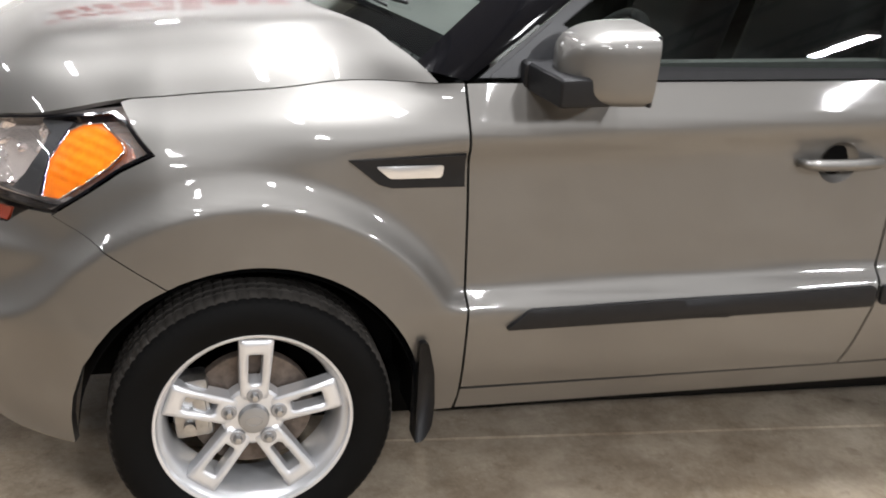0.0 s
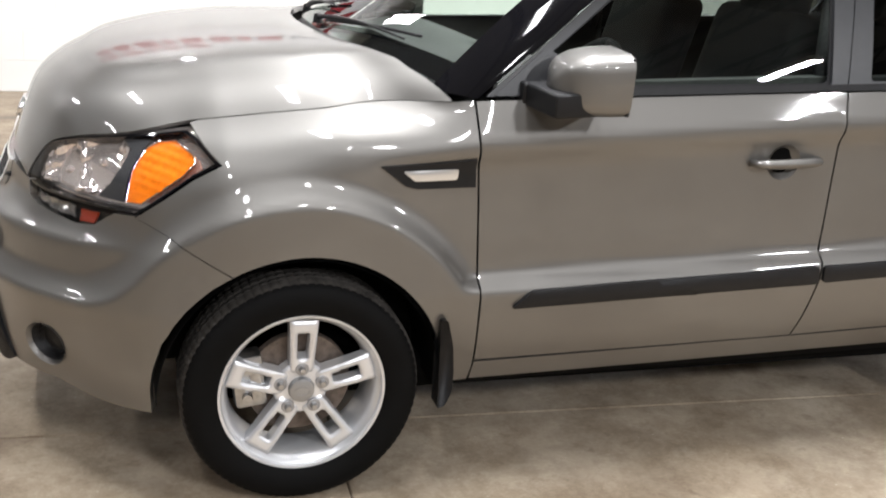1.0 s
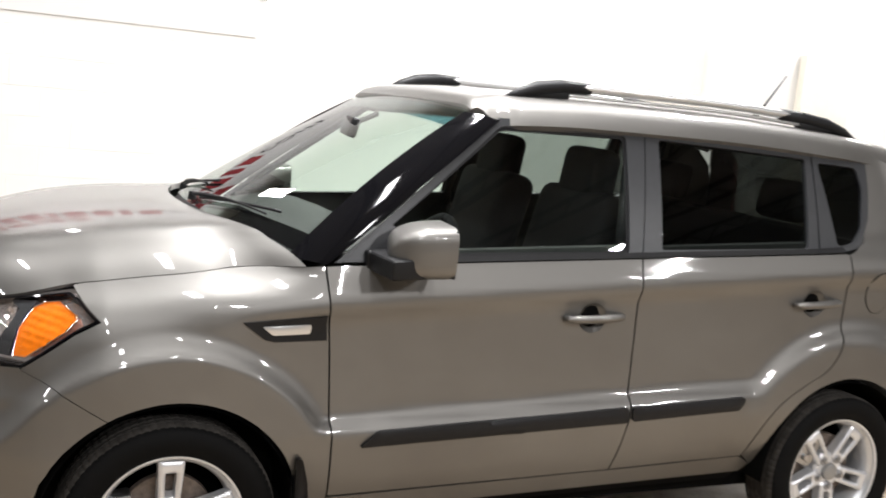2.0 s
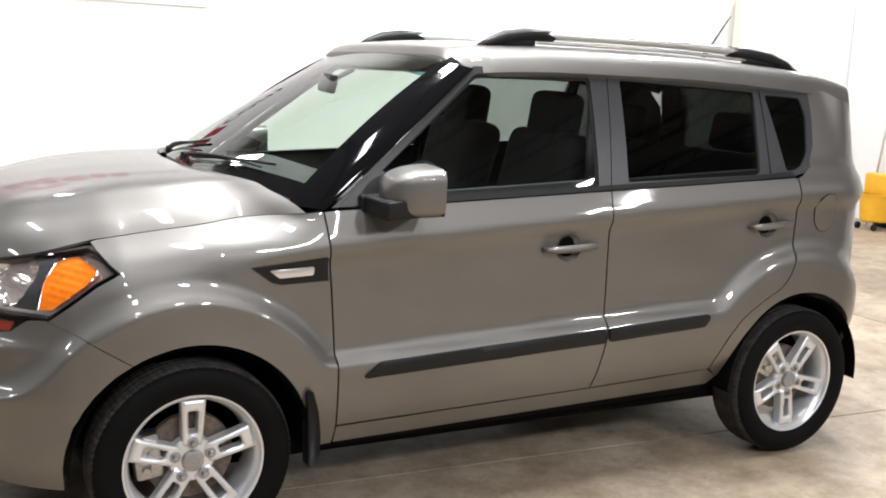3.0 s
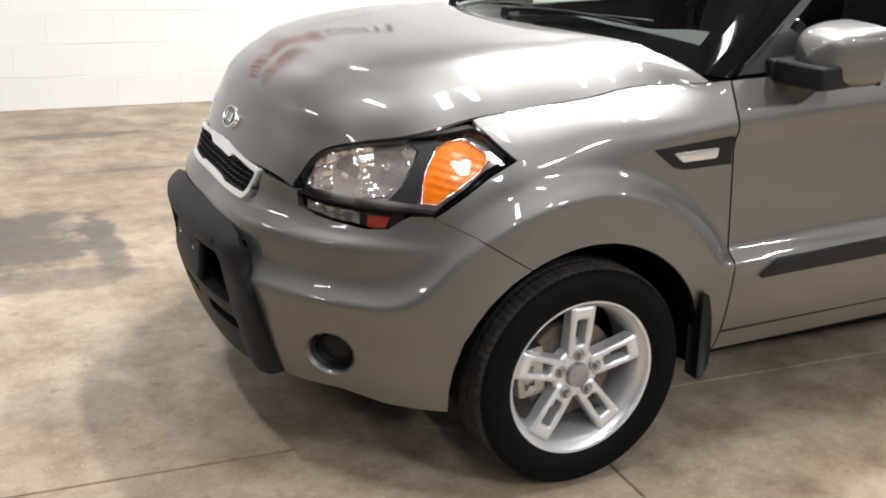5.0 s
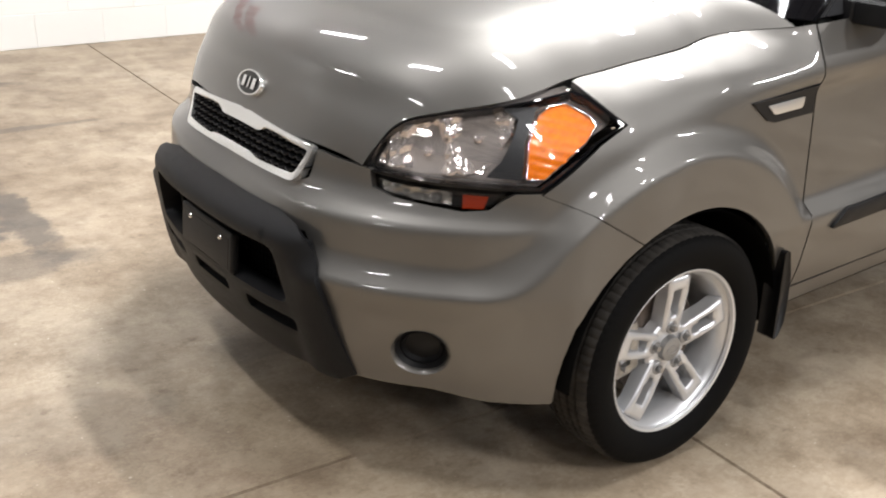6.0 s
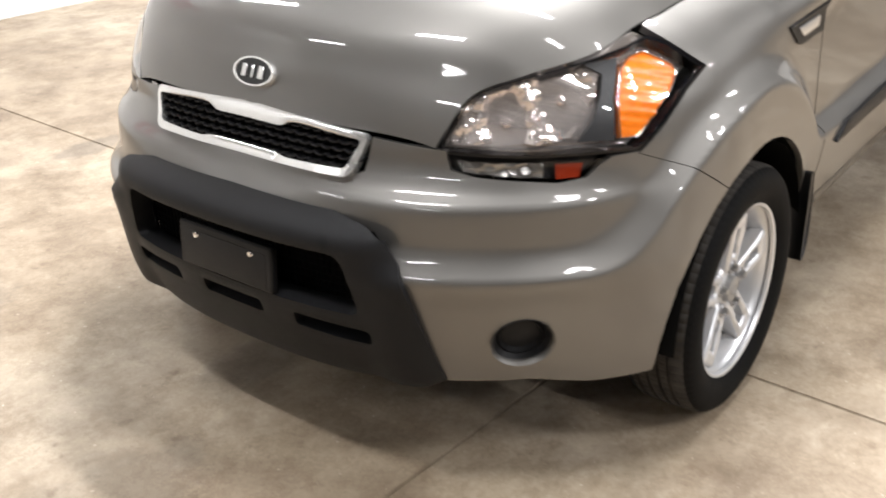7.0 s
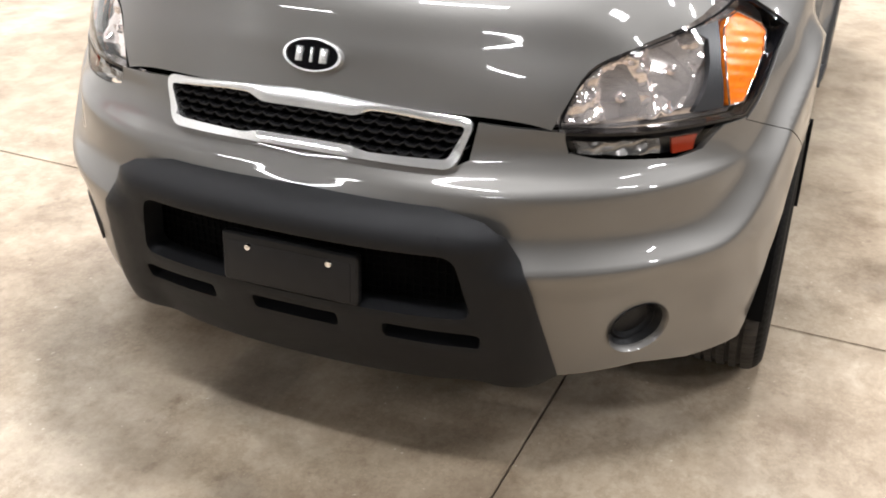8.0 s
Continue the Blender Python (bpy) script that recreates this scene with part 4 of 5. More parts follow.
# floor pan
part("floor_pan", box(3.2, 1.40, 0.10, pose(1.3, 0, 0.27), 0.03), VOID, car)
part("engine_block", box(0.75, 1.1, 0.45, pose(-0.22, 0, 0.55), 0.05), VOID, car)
# ---- the hall ----
STAINS = [(-1.45, 1.85, 0.62, 0.62, 0.8), (-0.90, 1.75, 0.10, 0.62, 0.75), (-0.75, 3.98, 0.55, 0.10, 0.6), (-0.55, 0.26, 0.22, 0.12, 0.35), (-1.2, 1.25, 0.5, 0.16, 0.5), (-2.1, 0.7, 0.35, 0.25, 0.5), (-1.9, 1.35, 0.6, 0.12, 0.45), (-0.55, 3.0, 0.45, 0.05, 0.5), (0.2, 2.2, 0.25, 0.10, 0.4), (-1.2, 0.1, 0.3, 0.2, 0.25), (1.2, -1.6, 0.5, 0.25, 0.3)]


def concrete():
    m = bpy.data.materials.new("stained_concrete")
    m.use_nodes = True
    nt = m.node_tree
    b = nt.nodes["Principled BSDF"]
    tc = nt.nodes.new("ShaderNodeTexCoord")

    def noise_node(scale, detail, rough=0.6):
        n = nt.nodes.new("ShaderNodeTexNoise")
        n.inputs["Scale"].default_value, n.inputs["Detail"].default_value, n.inputs["Roughness"].default_value = scale, detail, rough
        nt.links.new(tc.outputs["Object"], n.inputs["Vector"])
        return n

    def ramp(n, stops):
        r = nt.nodes.new("ShaderNodeValToRGB")
        for k, (pos, col) in enumerate(stops):
            e = r.color_ramp.elements[k] if k < 2 else r.color_ramp.elements.new(pos)
            e.position, e.color = pos, (*col, 1)
        nt.links.new(n.outputs["Fac"], r.inputs["Fac"])
        return r

    def blend(mode, fac, a, c):
        x = nt.nodes.new("ShaderNodeMix")
        x.data_type, x.blend_type = "RGBA", mode
        if isinstance(fac, float):
            x.inputs[0].default_value = fac
        else:
            nt.links.new(fac, x.inputs[0])
        nt.links.new(a, x.inputs[6])
        nt.links.new(c, x.inputs[7])
        return x.outputs[2]

    big = ramp(noise_node(0.75, 9, 0.66), [(0.30, (0.248, 0.186, 0.128)), (0.70, (0.568, 0.492, 0.390)), (0.5, (0.410, 0.332, 0.243))])
    mid = ramp(noise_node(4.2, 10, 0.7), [(0.32, (0.46, 0.41, 0.36)), (0.58, (1.0, 1.0, 1.0))])
    fine = ramp(noise_node(70, 6, 0.75), [(0.3, (0.74, 0.73, 0.71)), (0.7, (1.0, 1.0, 1.0))])
    spots = ramp(noise_node(11, 4, 0.55), [(0.64, (1, 1, 1)), (0.74, (0.55, 0.50, 0.46))])
    pale = ramp(noise_node(2.3, 8, 0.75), [(0.60, (0, 0, 0)), (0.75, (0.10, 0.10, 0.095))])
    col = blend("MULTIPLY", 0.85, big.outputs[0], mid.outputs[0])
    col = blend("MULTIPLY", 0.7, col, fine.outputs[0])
    col = blend("MULTIPLY", 0.75, col, spots.outputs[0])
    chips = ramp(noise_node(55, 2, 0.4), [(0.735, (0, 0, 0)), (0.77, (0.22, 0.21, 0.19))])
    veins = ramp(noise_node(1.6, 12, 0.82), [(0.44, (1, 1, 1)), (0.47, (0.72, 0.68, 0.63)), (0.50, (1, 1, 1))])
    col = blend("MULTIPLY", 0.6, col, veins.outputs[0])
    col = blend("ADD", 0.8, col, chips.outputs[0])
    col = blend("ADD", 0.8, col, pale.outputs[0])
    # old oil stains: x, y, length, width, strength
    warp = noise_node(3.5, 8, 0.7)
    for sx, sy, lx, ly, deep in STAINS:
        mp = nt.nodes.new("ShaderNodeMapping")
        mp.vector_type = "TEXTURE"
        mp.inputs["Location"].default_value = (sx, sy, 0)
        mp.inputs["Scale"].default_value = (lx, ly, 1)
        nt.links.new(tc.outputs["Object"], mp.inputs["Vector"])
        ln = nt.nodes.new("ShaderNodeVectorMath")
        ln.operation = "LENGTH"
        nt.links.new(mp.outputs["Vector"], ln.inputs[0])
        ad = nt.nodes.new("ShaderNodeMath")
        ad.operation = "MULTIPLY_ADD"
        ad.inputs[1].default_value = 2.2
        nt.links.new(warp.outputs["Fac"], ad.inputs[0])
        nt.links.new(ln.outputs["Value"], ad.inputs[2])
        mr = nt.nodes.new("ShaderNodeMapRange")
        mr.inputs["From Min"].default_value, mr.inputs["From Max"].default_value = 1.72, 2.08
        mr.inputs["To Min"].default_value, mr.inputs["To Max"].default_value = deep, 0.0
        nt.links.new(ad.outputs[0], mr.inputs["Value"])
        dark = nt.nodes.new("ShaderNodeRGB")
        dark.outputs[0].default_value = (0.085, 0.075, 0.066, 1)
        col = blend("MIX", mr.outputs["Result"], col, dark.outputs[0])
    nt.links.new(col, b.inputs["Base Color"])
    rr = nt.nodes.new("ShaderNodeMapRange")
    rr.inputs["To Min"].default_value, rr.inputs["To Max"].default_value = 0.38, 0.62
    nt.links.new(noise_node(3.0, 5).outputs["Fac"], rr.inputs["Value"])
    nt.links.new(rr.outputs["Result"], b.inputs["Roughness"])
    bp = nt.nodes.new("ShaderNodeBump")
    bp.inputs["Strength"].default_value, bp.inputs["Distance"].default_value = 0.25, 0.003
    nt.links.new(noise_node(90, 6).outputs["Fac"], bp.inputs["Height"])
    nt.links.new(bp.outputs["Normal"], b.inputs["Normal"])
    return m


CONCRETE = concrete()
WALLPAINT = material("white_block_paint", (0.84, 0.84, 0.82), 0.55, 0, 0, 0.03, 1.5, 0.25, 120)
SMOOTHWALL = material("white_smooth_paint", (0.84, 0.84, 0.83), 0.5, 0, 0, 0.02, 0.8, 0.1, 60)
# lack of light in the far hall is put into this colour
DARKWALL = material("wall_darkened_as_unlit", (0.10, 0.10, 0.10), 0.7, 0, 0, 0.15, 0.6, 0.2, 40)
JOINT = material("dirty_joint", (0.17, 0.13, 0.095), 0.9, 0, 0, 0.3, 20)
CEILING = material("grey_steel_deck", (0.16, 0.16, 0.165), 0.6, 0.0, 0, 0.2, 2)
STEELBEAM = material("dark_joist", (0.03, 0.03, 0.032), 0.6, 0.1, 0, 0.2, 2)
CREAM = material("cream_board", (0.82, 0.78, 0.69), 0.7, 0, 0, 0.05, 3, 0.2, 60)
BANNER = material("white_vinyl_banner", (0.83, 0.83, 0.83), 0.45, 0, 0, 0.02, 2)
REDINK = material("red_print", (0.36, 0.010, 0.02), 0.5, 0, 0, 0.05, 8)
GREYINK = material("dark_grey_print", (0.03, 0.03, 0.033), 0.5, 0, 0, 0.05, 8)
X0, X1, Y0, Y1 = -14.0, 9.3, -22.0, 4.93

# floor: slabs with open saw cuts over a dark base
base_bm = box(X1 - X0 + 0.4, Y1 - Y0 + 0.4, 0.1, pose((X0 + X1) / 2, (Y0 + Y1) / 2, -0.062))
floor = part("floor", base_bm, JOINT)
tagged(floor, "stained tan concrete floor with saw-cut joints", "floor", kind="structure")
TURN = math.radians(-3.0)


def slab(u0, u1, v0, v1):
    """One slab in the joint grid's own axes, whose crossing lies under the car's nose."""
    g = 0.0022
    c, sn = math.cos(TURN), math.sin(TURN)
    bm = bmesh.new()
    ring = [(u0 + g, v0 + g), (u1 - g, v0 + g), (u1 - g, v1 - g), (u0 + g, v1 - g)]
    top = [bm.verts.new((0.165 + u * c - v * sn, -0.458 + u * sn + v * c, 0.0)) for u, v in ring]
    low = [bm.verts.new((v.co.x, v.co.y, -0.011)) for v in top]
    bm.faces.new(top)
    for i in range(4):
        bm.faces.new((top[i - 1], low[i - 1], low[i], top[i]))
    bmesh.ops.bevel(bm, geom=[e for e in bm.edges if e.verts[0] in top and e.verts[1] in top], offset=0.003, segments=2, affect="EDGES")
    return part("slab", shaded(bm, 30), CONCRETE, floor)


cuts_u = (-14.6, -9.6, -4.8, 0.0, 4.8, 9.9)
cuts_v = (-22.5, -16.8, -11.4, -5.7, 0.0, 6.2)
for ua, ub in zip(cuts_u, cuts_u[1:]):
    for va, vb in zip(cuts_v, cuts_v[1:]):
        slab(ua, ub, va, vb)


def wall(name, cx, cy, sx, sy, h, mat, label):
    ob = part(name, box(sx, sy, h, pose(cx, cy, h / 2)), mat)
    return tagged(ob, label, "wall", kind="structure")


XB = 1.56  # the block wall ends here; a smooth wall goes on
north = wall("wall_north", (X0 + XB) / 2, Y1 + 0.1015, XB - X0, 0.2, CEIL, WALLPAINT, "white painted concrete block wall")
wall("wall_north_smooth", (XB + X1) / 2, Y1 + 0.115, X1 - XB + 0.3, 0.2, CEIL, SMOOTHWALL, "smooth white painted wall")
wall("wall_east", X1 + 0.1, (Y1 - 2.5) / 2, 0.2, Y1 + 2.5, CEIL, SMOOTHWALL, "smooth white painted wall")
# this and the south wall are unseen, coloured dark to keep reflections dim
wall("wall_east_far", X1 + 0.1, (Y0 - 2.5) / 2, 0.2, -2.5 - Y0, CEIL, DARKWALL, "unseen hall wall coloured dark as if unlit")
wall("wall_west", X0 - 0.1, (Y0 + Y1) / 2, 0.2, Y1 - Y0, CEIL, SMOOTHWALL, "smooth white painted wall")
wall("wall_south", (X0 + X1) / 2, Y0 - 0.1, X1 - X0 + 0.4, 0.2, CEIL, DARKWALL, "unseen hall wall coloured dark as if unlit")
tagged(part("ceiling", box(X1 - X0 + 0.4, Y1 - Y0 + 0.4, 0.1, pose((X0 + X1) / 2, (Y0 + Y1) / 2, CEIL + 0.05)), CEILING), "grey steel ceiling deck", "ceiling", kind="structure")

# steel joists under the deck
for k in range(15):
    x = X0 + 0.9 + k * 1.55
    j = part("roof_joist", box(0.10, Y1 - Y0, 0.03, pose(x, (Y0 + Y1) / 2, CEIL - 0.02)), STEELBEAM)
    part("bottom_flange", box(0.11, Y1 - Y0, 0.025, pose(x, (Y0 + Y1) / 2, CEIL - 0.36)), STEELBEAM, j)
    bm = bmesh.new()
    for n in range(30):
        y = Y0 + 0.45 + n * 0.9
        tube([(x, y - 0.45, CEIL - 0.03), (x, y, CEIL - 0.35), (x, y + 0.45, CEIL - 0.03)], 0.016, 5, bm)
    part("web", bm, STEELBEAM, j)
    tagged(j, "dark open-web steel roof joist", "joist", "roof joists")

# strip light bodies over the tubes
for lx, ly, watts in LIGHTS:
    fix = part("strip_light", box(0.16, 1.30, 0.06, pose(lx, ly, LAMP_Z + 0.045), 0.01), material("white_enamel", (0.8, 0.8, 0.8), 0.4))
    tagged(fix, "white hanging fluorescent strip light", "light", "strip lights")
    for k in (-0.5, 0.5):
        part("hanger", tube([(lx, ly + k, LAMP_Z + 0.07), (lx, ly + k, CEIL)], 0.004, 5), STEELBEAM, fix)

# blocks of the north wall that come into view, laid in half bond
BW, BH, BJ = 0.464, 0.232, 0.0035
shapes = {}
for row in range(11):
    x = -3.6 - (BW / 2 if row % 2 else 0)
    while x < XB - 0.02:
        w = min(BW, XB - x) - BJ
        if w > 0.05:
            key = round(w, 3)
            if key not in shapes:
                me = bpy.data.meshes.new("block")
                bmx = box(w, 0.02, BH - BJ, None, 0.0022, 1)
                bmx.to_mesh(me)
                bmx.free()
                me.materials.append(WALLPAINT)
                shapes[key] = me
            ob = new("block", shapes[key])
            ob.parent = north
            ob.matrix_world = pose(x + w / 2 + BJ / 2, Y1 + 0.008 + 0.0012 * math.sin(x * 37 + row * 5), row * BH + BH / 2)
        x += BW

# banner over the block wall: name as plain bars
bn = part("banner", box(6.2, 0.012, 1.45, pose(-1.56, Y1 - 0.012, 1.955 + 0.725), 0.003), BANNER)
tagged(bn, "white vinyl wall banner with red print", "banner")


def glyph(x, z, w, h, mat, hole=True):
    """One letter stand-in: an upright plain bar with a notch."""
    part("print_bar", box(w, 0.004, h, pose(x, Y1 - 0.022, z), 0.001), mat, bn)


for z, h, xs in ((2.90, 0.38, (-1.9, -0.1)), (2.42, 0.36, (-1.5, 0.70))):
    x = xs[0]
    k = 0
    while x < xs[1]:
        w = (0.22, 0.13, 0.20, 0.26, 0.12, 0.21)[k % 6] * h / 0.36
        glyph(x + w / 2, z + (0.0 if k % 3 else 0.02), w, h * (1.0 if k % 4 else 0.85), REDINK)
        x += w + 0.07
        k += 1
txt = bpy.data.curves.new("banner_text", "FONT")
txt.body, txt.size, txt.extrude = ".com", 0.46, 0.003
tob = new("banner_text", txt)
tob.matrix_world = pose(0.72, Y1 - 0.022, 2.27, 90, 0, 0)
txt.materials.append(GREYINK)
dg = bpy.context.evaluated_depsgraph_get()
me = bpy.data.meshes.new_from_object(tob.evaluated_get(dg))
bpy.data.objects.remove(tob)
lt = new("lettering", me)
lt.matrix_world = pose(0.72, Y1 - 0.022, 2.27, 90, 0, 0)
lt.parent = bn

# cream boards against the smooth wall
for x, w, h in ((5.80, 0.58, 2.46), (7.75, 0.68, 2.43)):
    brd = part("board", box(w, 0.10, h, pose(x, Y1 - 0.05, h / 2), 0.004), CREAM)
    tagged(brd, "tall cream board standing against the white wall", "board", "boards")

# mop bucket and brooms in the corner
YELLOW = material("yellow_plastic", (0.80, 0.42, 0.02), 0.4, 0, 0.2, 0.06, 12)
WOODY = material("varnished_wood", (0.52, 0.30, 0.12), 0.5, 0, 0.2, 0.15, 20)
BRISTLE = material("tan_bristle", (0.62, 0.40, 0.20), 0.9, 0, 0, 0.2, 60, 0.5, 300)
bx, by = 8.75, 3.85
bk = part("mop_bucket", lathe([(0.0, 0.09), (0.15, 0.09), (0.17, 0.11), (0.20, 0.38), (0.215, 0.385), (0.215, 0.40), (0.19, 0.40), (0.165, 0.14), (0.0, 0.13)], 28, pose(bx, by, 0) @ Matrix.Diagonal((1.15, 0.85, 1, 1))), YELLOW)
tagged(bk, "yellow plastic mop bucket with wringer on castors", "bucket")
part("wringer", box(0.26, 0.30, 0.24, pose(bx + 0.05, by, 0.50), 0.03, 3), YELLOW, bk)
part("wringer_lever", tube([(bx, by - 0.18, 0.52), (bx - 0.06, by - 0.2, 0.75), (bx - 0.08, by - 0.2, 0.95)], 0.014, 8), BLACK, bk)
for k in range(4):
    part("castor", lathe([(0.0, 0.016), (0.036, 0.014), (0.038, 0.0), (0.036, -0.014), (0.0, -0.016)], 14, pose(bx + (0.15 if k % 2 else -0.15), by + (0.11 if k // 2 else -0.11), 0.04, 90)), BLACK, bk)
for name, y0, y1, top, mat, label in (("push_broom", 4.02, 4.06, 1.80, WOODY, "wooden push broom leaning head up"), ("squeegee", 3.84, 3.98, 1.55, BLACK, "black-handled floor squeegee leaning on the wall"), ("long_pole", 4.16, 4.14, 2.22, SATIN, "pale pole with black grips leaning on the wall")):
    st = part(name, tube([(8.98, y0, 0.0), (9.25, y1, top)], 0.014, 8), mat)
    tagged(st, label, "cleaning tool")
    if name == "push_broom":
        part("head", box(0.07, 0.16, 0.10, pose(9.24, y1 - 0.02, top + 0.07), 0.01), WOODY, st)
        part("bristles", box(0.05, 0.15, 0.08, pose(9.24, y1 - 0.02, top + 0.15), 0.008), BRISTLE, st)
    if name == "long_pole":
        for k in (2.12, 2.24):
            part("grip", tube([(9.235, y1, k - 0.04), (9.245, y1, k + 0.03)], 0.024, 8), BLACK, st)
    if name == "squeegee":
        part("blade", box(0.03, 0.4, 0.05, pose(8.97, y0, 0.03)), BLACK, st)
# ---- door handles, mirrors, wipers, fuel door ----
for s in (-1, 1):
    sg = 1 if s < 0 else -1
    for xm, zm, x0, x1, z0, z1 in ((1.368, 0.936, 1.256, 1.486, 0.934, 0.943), (2.340, 0.990, 2.240, 2.456, 0.985, 0.999)):
        def hollow(a, b, xm=xm, zm=zm, sg=sg):
            r = min(1.0, math.hypot(abs(a) - side(xm), (b - zm) / 0.94) / 0.0552)
            return skin(a, b, -0.0005 - 0.024 * (1 - r**2.6))

        bowl_ob = part("handle_bowl", panel(mirrored(flank(cup(xm, zm, 0.0552)), s), hollow, 0.007, 0), PAINT, car)
        pts = []
        for k in range(17):
            t = k / 16
            pts.append(Vector(skin(side(x0 + (x1 - x0) * t) * sg, z0 + (z1 - z0) * t, 0.004 + 0.027 * math.sin(math.pi * t) ** 0.35)))
        rad = [0.010, 0.015, 0.018] + [0.019] * 11 + [0.018, 0.015, 0.010]
        part("door_handle", tube(pts, rad, 12, flat=0.75), PAINT, bowl_ob, "body-coloured pull handle")
        for xe in (x0 + 0.012, x1 - 0.012):
            part("handle_foot", box(0.03, 0.02, 0.016, on_skin(side(xe) * sg, z0 if xe < xm else z1, 0.004), 0.005), PAINT, bowl_ob)
    if s < 0:
        fuel = [(2.655 + 0.060 * math.cos(a), 1.035 + 0.080 * math.sin(a)) for a in np.linspace(0, 2 * math.pi, 33)[:-1]]
        part("fuel_door", panel(flank(fuel), skin, 0.03, 0.006, out=0.004, edge=0.001), PAINT, car)
        # no cut here: a near-black ring on the skin paints the gap's shade
        rim = [(2.655 + 0.0625 * math.cos(a), 1.035 + 0.0825 * math.sin(a)) for a in np.linspace(0, 2 * math.pi, 33)[:-1]]
        part("fuel_door_gap_shade", panel(flank(rim), skin, 0.03, 0.004, out=0.0015, holes=[flank(fuel)]), VOID, car)

    # door mirror: a cap lofted from a blunt nose to an upright oblong back
    bm = bmesh.new()
    rings = []
    for i in range(17):
        t = i / 16
        f = max(0.02, (1 - (1 - t) ** 2.9) ** (1 / 2.9))
        ring = []
        for j in range(48):
            a = 2 * math.pi * j / 48
            c, e = math.cos(a), math.sin(a)
            cy, cz = math.copysign(abs(c) ** 0.42, c) * f, math.copysign(abs(e) ** 0.42, e) * f
            y = 0.916 + 0.100 * cy
            x = 0.584 + 0.178 * t + 0.035 * (1 - t) * max(0.0, cy) ** 2
            z = 1.168 + 0.086 * cz - 0.016 * max(0.0, cz) * (0.5 + 0.5 * cy) + 0.004 * cy - 0.01 * (1 - t)
            ring.append(bm.verts.new((x, s * y, z)))
        rings.append(ring)
    for p, q in zip(rings, rings[1:]):
        for j in range(48):
            bm.faces.new((p[j], p[(j + 1) % 48], q[(j + 1) % 48], q[j]))
    bm.faces.new(rings[0])
    bm.faces.new(rings[-1])
    bmesh.ops.recalc_face_normals(bm, faces=bm.faces[:])
    mir = part("door_mirror", shaded(bm, 60), PAINT, car, "body-coloured door mirror on a black arm")
    # black arm that wraps the lower inner corner of the cap
    arm = box(0.150, 0.215, 0.062, pose(0.634, s * 0.885, 1.114, 0, -3, -s * 4), 0.012, 3)
    box(0.13, 0.09, 0.058, pose(0.612, s * 0.790, 1.113), 0.012, 3, bm=arm)
    part("mirror_arm", arm, BLACK, mir)
    part("mirror_glass", box(0.004, 0.150, 0.120, pose(0.7665, s * 0.916, 1.163), 0.001), CHROME, mir)
    part("glass_rim", box(0.010, 0.180, 0.146, pose(0.7605, s * 0.916, 1.163), 0.004), BLACK, mir)
    part("mirror_base", panel([(a * sg, b) for a, b in rounded([(0.475, 1.100), (0.70, 1.112), (0.725, 1.175), (0.62, 1.225)], 0.01)], cabin(s, 0.004), 0.04, 0.012), FRAMEGREY, mir)

# wipers parked on the glass
for q0, q1, lift in ((0.62, -0.02, 0.020), (-0.05, -0.74, 0.020)):
    pts = [Vector(wsx(0.03 + 0.075 * t + 0.05 * t * (1 - t), q0 + (q1 - q0) * t)) + Vector((-0.010, 0, 0.014)) for t in np.linspace(0, 1, 12)]
    wip = part("wiper", tube(pts, [0.008] * 4 + [0.007, 0.006, 0.006, 0.005, 0.005, 0.004, 0.004, 0.003], 6), BLACK, car, "black windscreen wiper")
    bl = [Vector(wsx(0.035 + 0.11 * t, q0 + (q1 - q0) * (0.15 + 0.9 * t))) + Vector((-0.004, 0, 0.009)) for t in np.linspace(0, 1, 12)]
    part("blade", tube(bl, 0.005, 5), BLACK, wip)
    part("pivot", lathe([(0.0, 0.03), (0.012, 0.028), (0.016, 0.0)], 14, Matrix.Translation(pts[0] - Vector((0, 0, 0.02)))), BLACK, wip)

# dark lower border of the windscreen
part("windscreen_frit", panel([(0.0, -0.97), (0.13, -0.97), (0.10, -0.6), (0.09, 0), (0.10, 0.6), (0.13, 0.97), (0.0, 0.97)], lambda p, q: tuple(np.array(wsx(p, q)) + (0.008, 0, -0.006)), 0.05, 0), PIANO, ws)

# ---- cabin ----
part("dashboard", panel([(0.30, -0.72), (0.86, -0.70), (0.86, 0.70), (0.30, 0.72)], lambda x, y: (x, y, 1.075 + 0.055 * smooth(0.30, 0.62, x) - 0.30 * max(0, x - 0.72) ** 1.0 + 0.028 * math.exp(-((y + 0.37) / 0.2) ** 2) * smooth(0.45, 0.65, x)), 0.06, 0.2), DASH, car, "grey plastic dashboard")
sw = Matrix.Translation((0.93, -0.37, 1.03)) @ pose(0, 0, 0, 0, -64, 0)
bm = bmesh.new()
ringpts = [sw @ Vector((0.182 * math.cos(a), 0.182 * math.sin(a), 0)) for a in np.linspace(0, 2 * math.pi, 41)]
tube(ringpts, 0.015, 8, bm)
wheel_ob = part("steering_wheel", bm, SEAT, car, "black steering wheel")
part("hub", box(0.13, 0.17, 0.05, sw @ pose(0, 0, 0.01), 0.02), SEAT, wheel_ob)
for a in (10, 170, 270):
    part("spoke", box(0.14, 0.035, 0.018, sw @ pose(0.10 * math.cos(math.radians(a)), 0.10 * math.sin(math.radians(a)), 0, 0, 0, a), 0.006), SEAT, wheel_ob)
mirror_in = part("rear_view_mirror", box(0.035, 0.235, 0.075, pose(0.738, -0.01, 1.478, 0, 14, -11), 0.014, 3), BLACK, car)
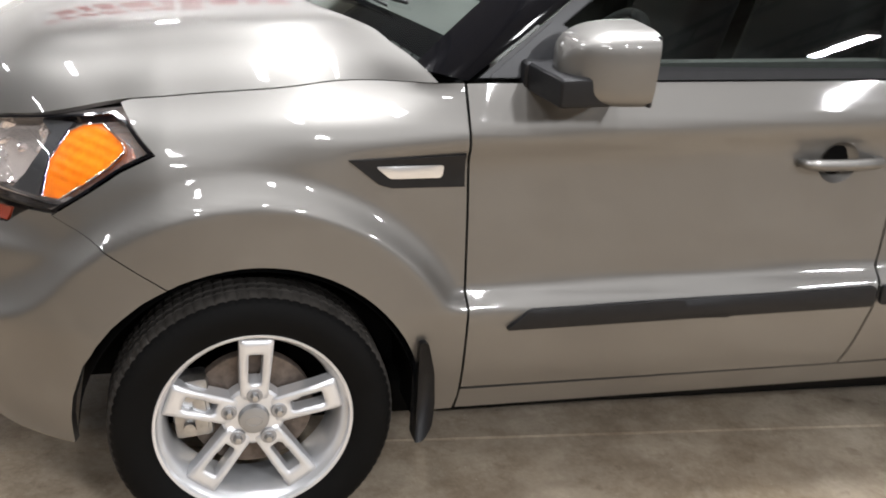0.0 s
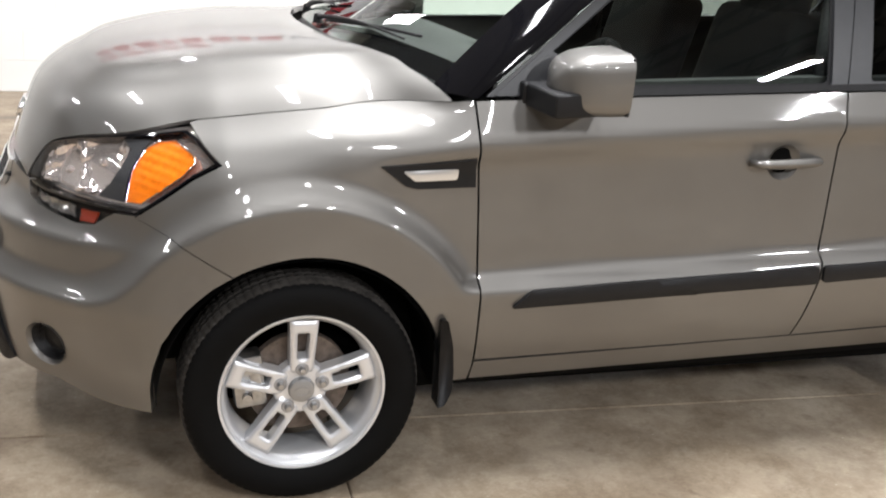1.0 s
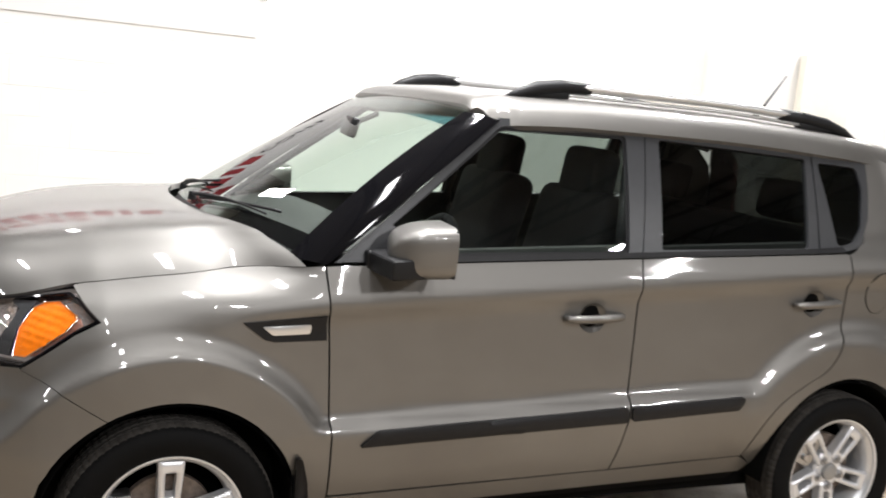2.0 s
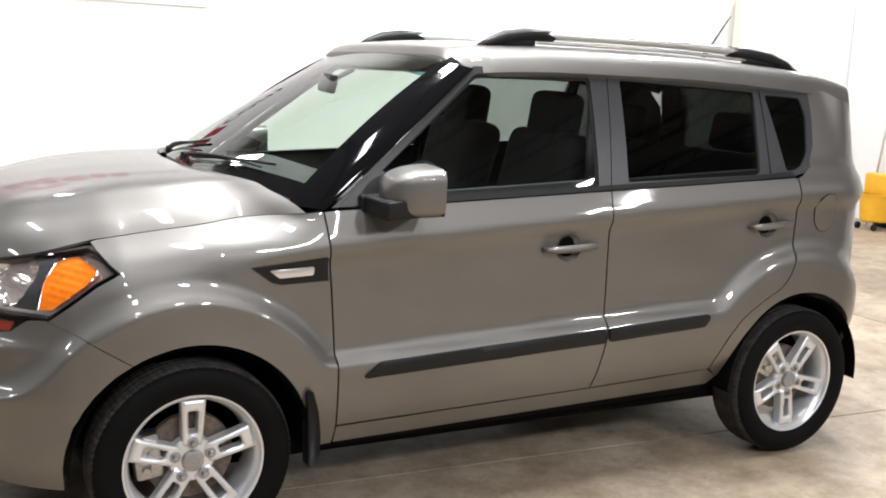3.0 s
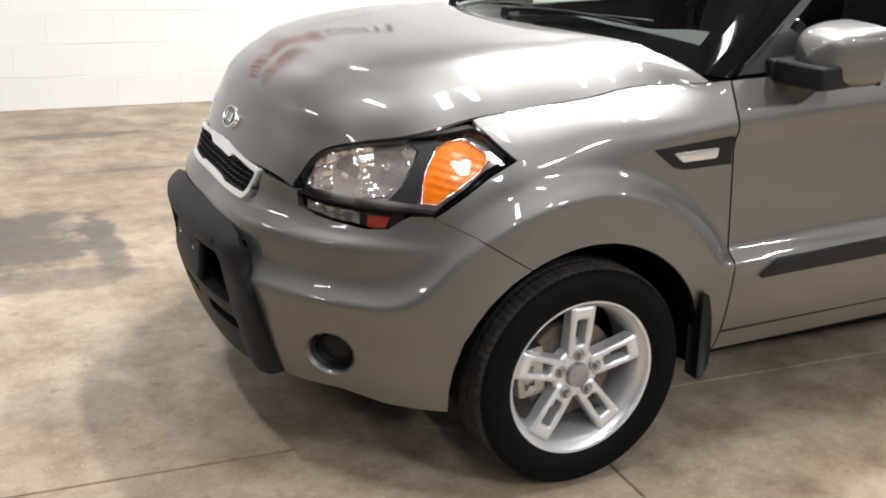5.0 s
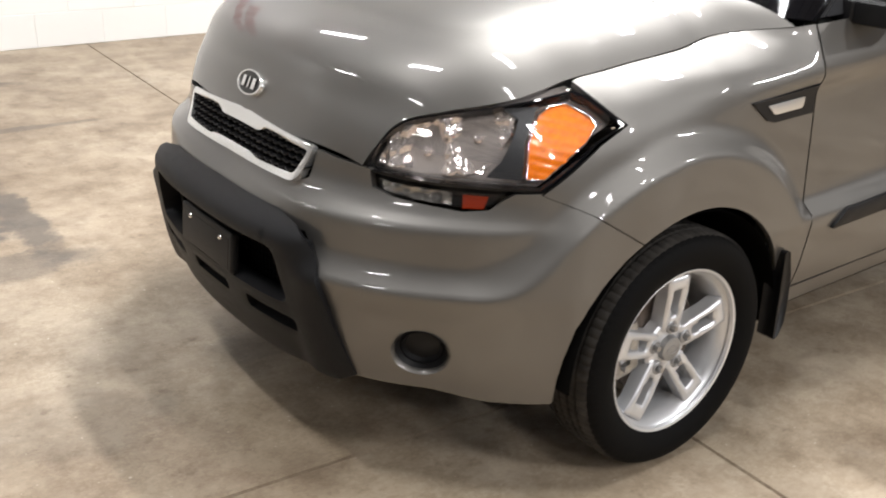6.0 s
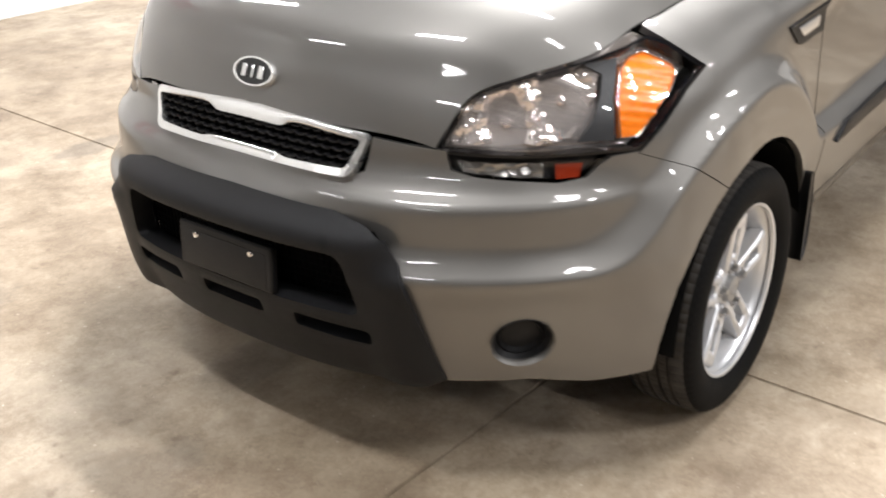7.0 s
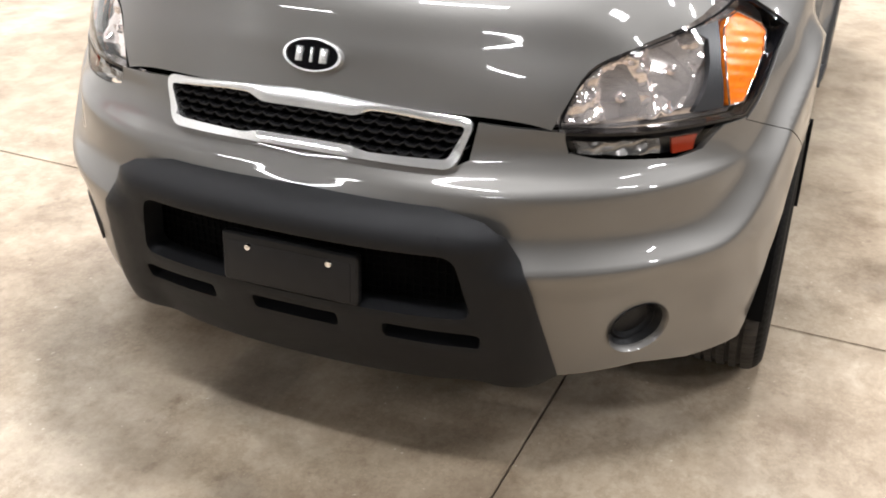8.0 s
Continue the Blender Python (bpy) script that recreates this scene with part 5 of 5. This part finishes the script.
part("mirror_stem", tube([(0.75, -0.01, 1.49), (0.80, 0, 1.51), (0.85, 0, 1.535)], 0.010, 8), BLACK, mirror_in)
for y in (-0.37, 0.37):
    back = box(0.16, 0.48, 0.70, pose(1.505, y, 0.985, 0, 14), 0.07, 5)
    seat = part("front_seat", back, SEAT, car, "charcoal cloth seat")
    part("cushion", box(0.52, 0.50, 0.16, pose(1.22, y, 0.66, 0, -6), 0.06, 3), SEAT, seat)
    part("headrest", box(0.115, 0.275, 0.205, pose(1.585, y, 1.385, 0, 8), 0.056, 6), SEAT, seat)
    for k in (-0.05, 0.05):
        part("headrest_post", tube([(1.565, y + k, 1.24), (1.585, y + k, 1.36)], 0.007, 8), STEEL, seat)
bench = part("rear_bench", box(0.16, 1.28, 0.60, pose(2.44, 0, 0.95, 0, 18), 0.05, 3), SEAT, car, "charcoal cloth rear bench")
part("cushion", box(0.5, 1.28, 0.16, pose(2.15, 0, 0.62), 0.05, 3), SEAT, bench)
for y in (-0.40, 0.40):
    part("headrest", box(0.10, 0.25, 0.17, pose(2.535, y, 1.335, 0, 10), 0.045, 4), SEAT, bench)
part("cargo_cover", box(0.55, 1.3, 0.03, pose(2.82, 0, 1.10), 0.01), SEAT, car)
for s in (-1, 1):
    for x0, x1 in ((0.50, 1.53), (1.58, 2.46)):
        part("door_lining", panel([(a * (1 if s < 0 else -1), b) for a, b in ((x0, 0.45), (x0, BELT(x0) + 0.03), (x1, BELT(x1) + 0.035), (x1, 0.45))], lambda a, b, s=s: (abs(a), s * (0.775 - 0.05 * smooth(0.95, 0.6, b)), b), 0.08, 0.04), DASH, car)
    part("pillar_trim", panel([(a * (1 if s < 0 else -1), b) for a, b in ((1.52, 1.12), (1.56, 1.56), (1.67, 1.56), (1.65, 1.12))], cabin(s, -0.03), 0.06, 0.03), SEAT, car)
    part("belt_strap", tube([side_glass(1.585, 1.52, s, -0.06), side_glass(1.53, 1.30, s, -0.055), side_glass(1.50, 1.12, s, -0.06)], 0.02, 6, flat=0.2), FRAMEGREY, car)
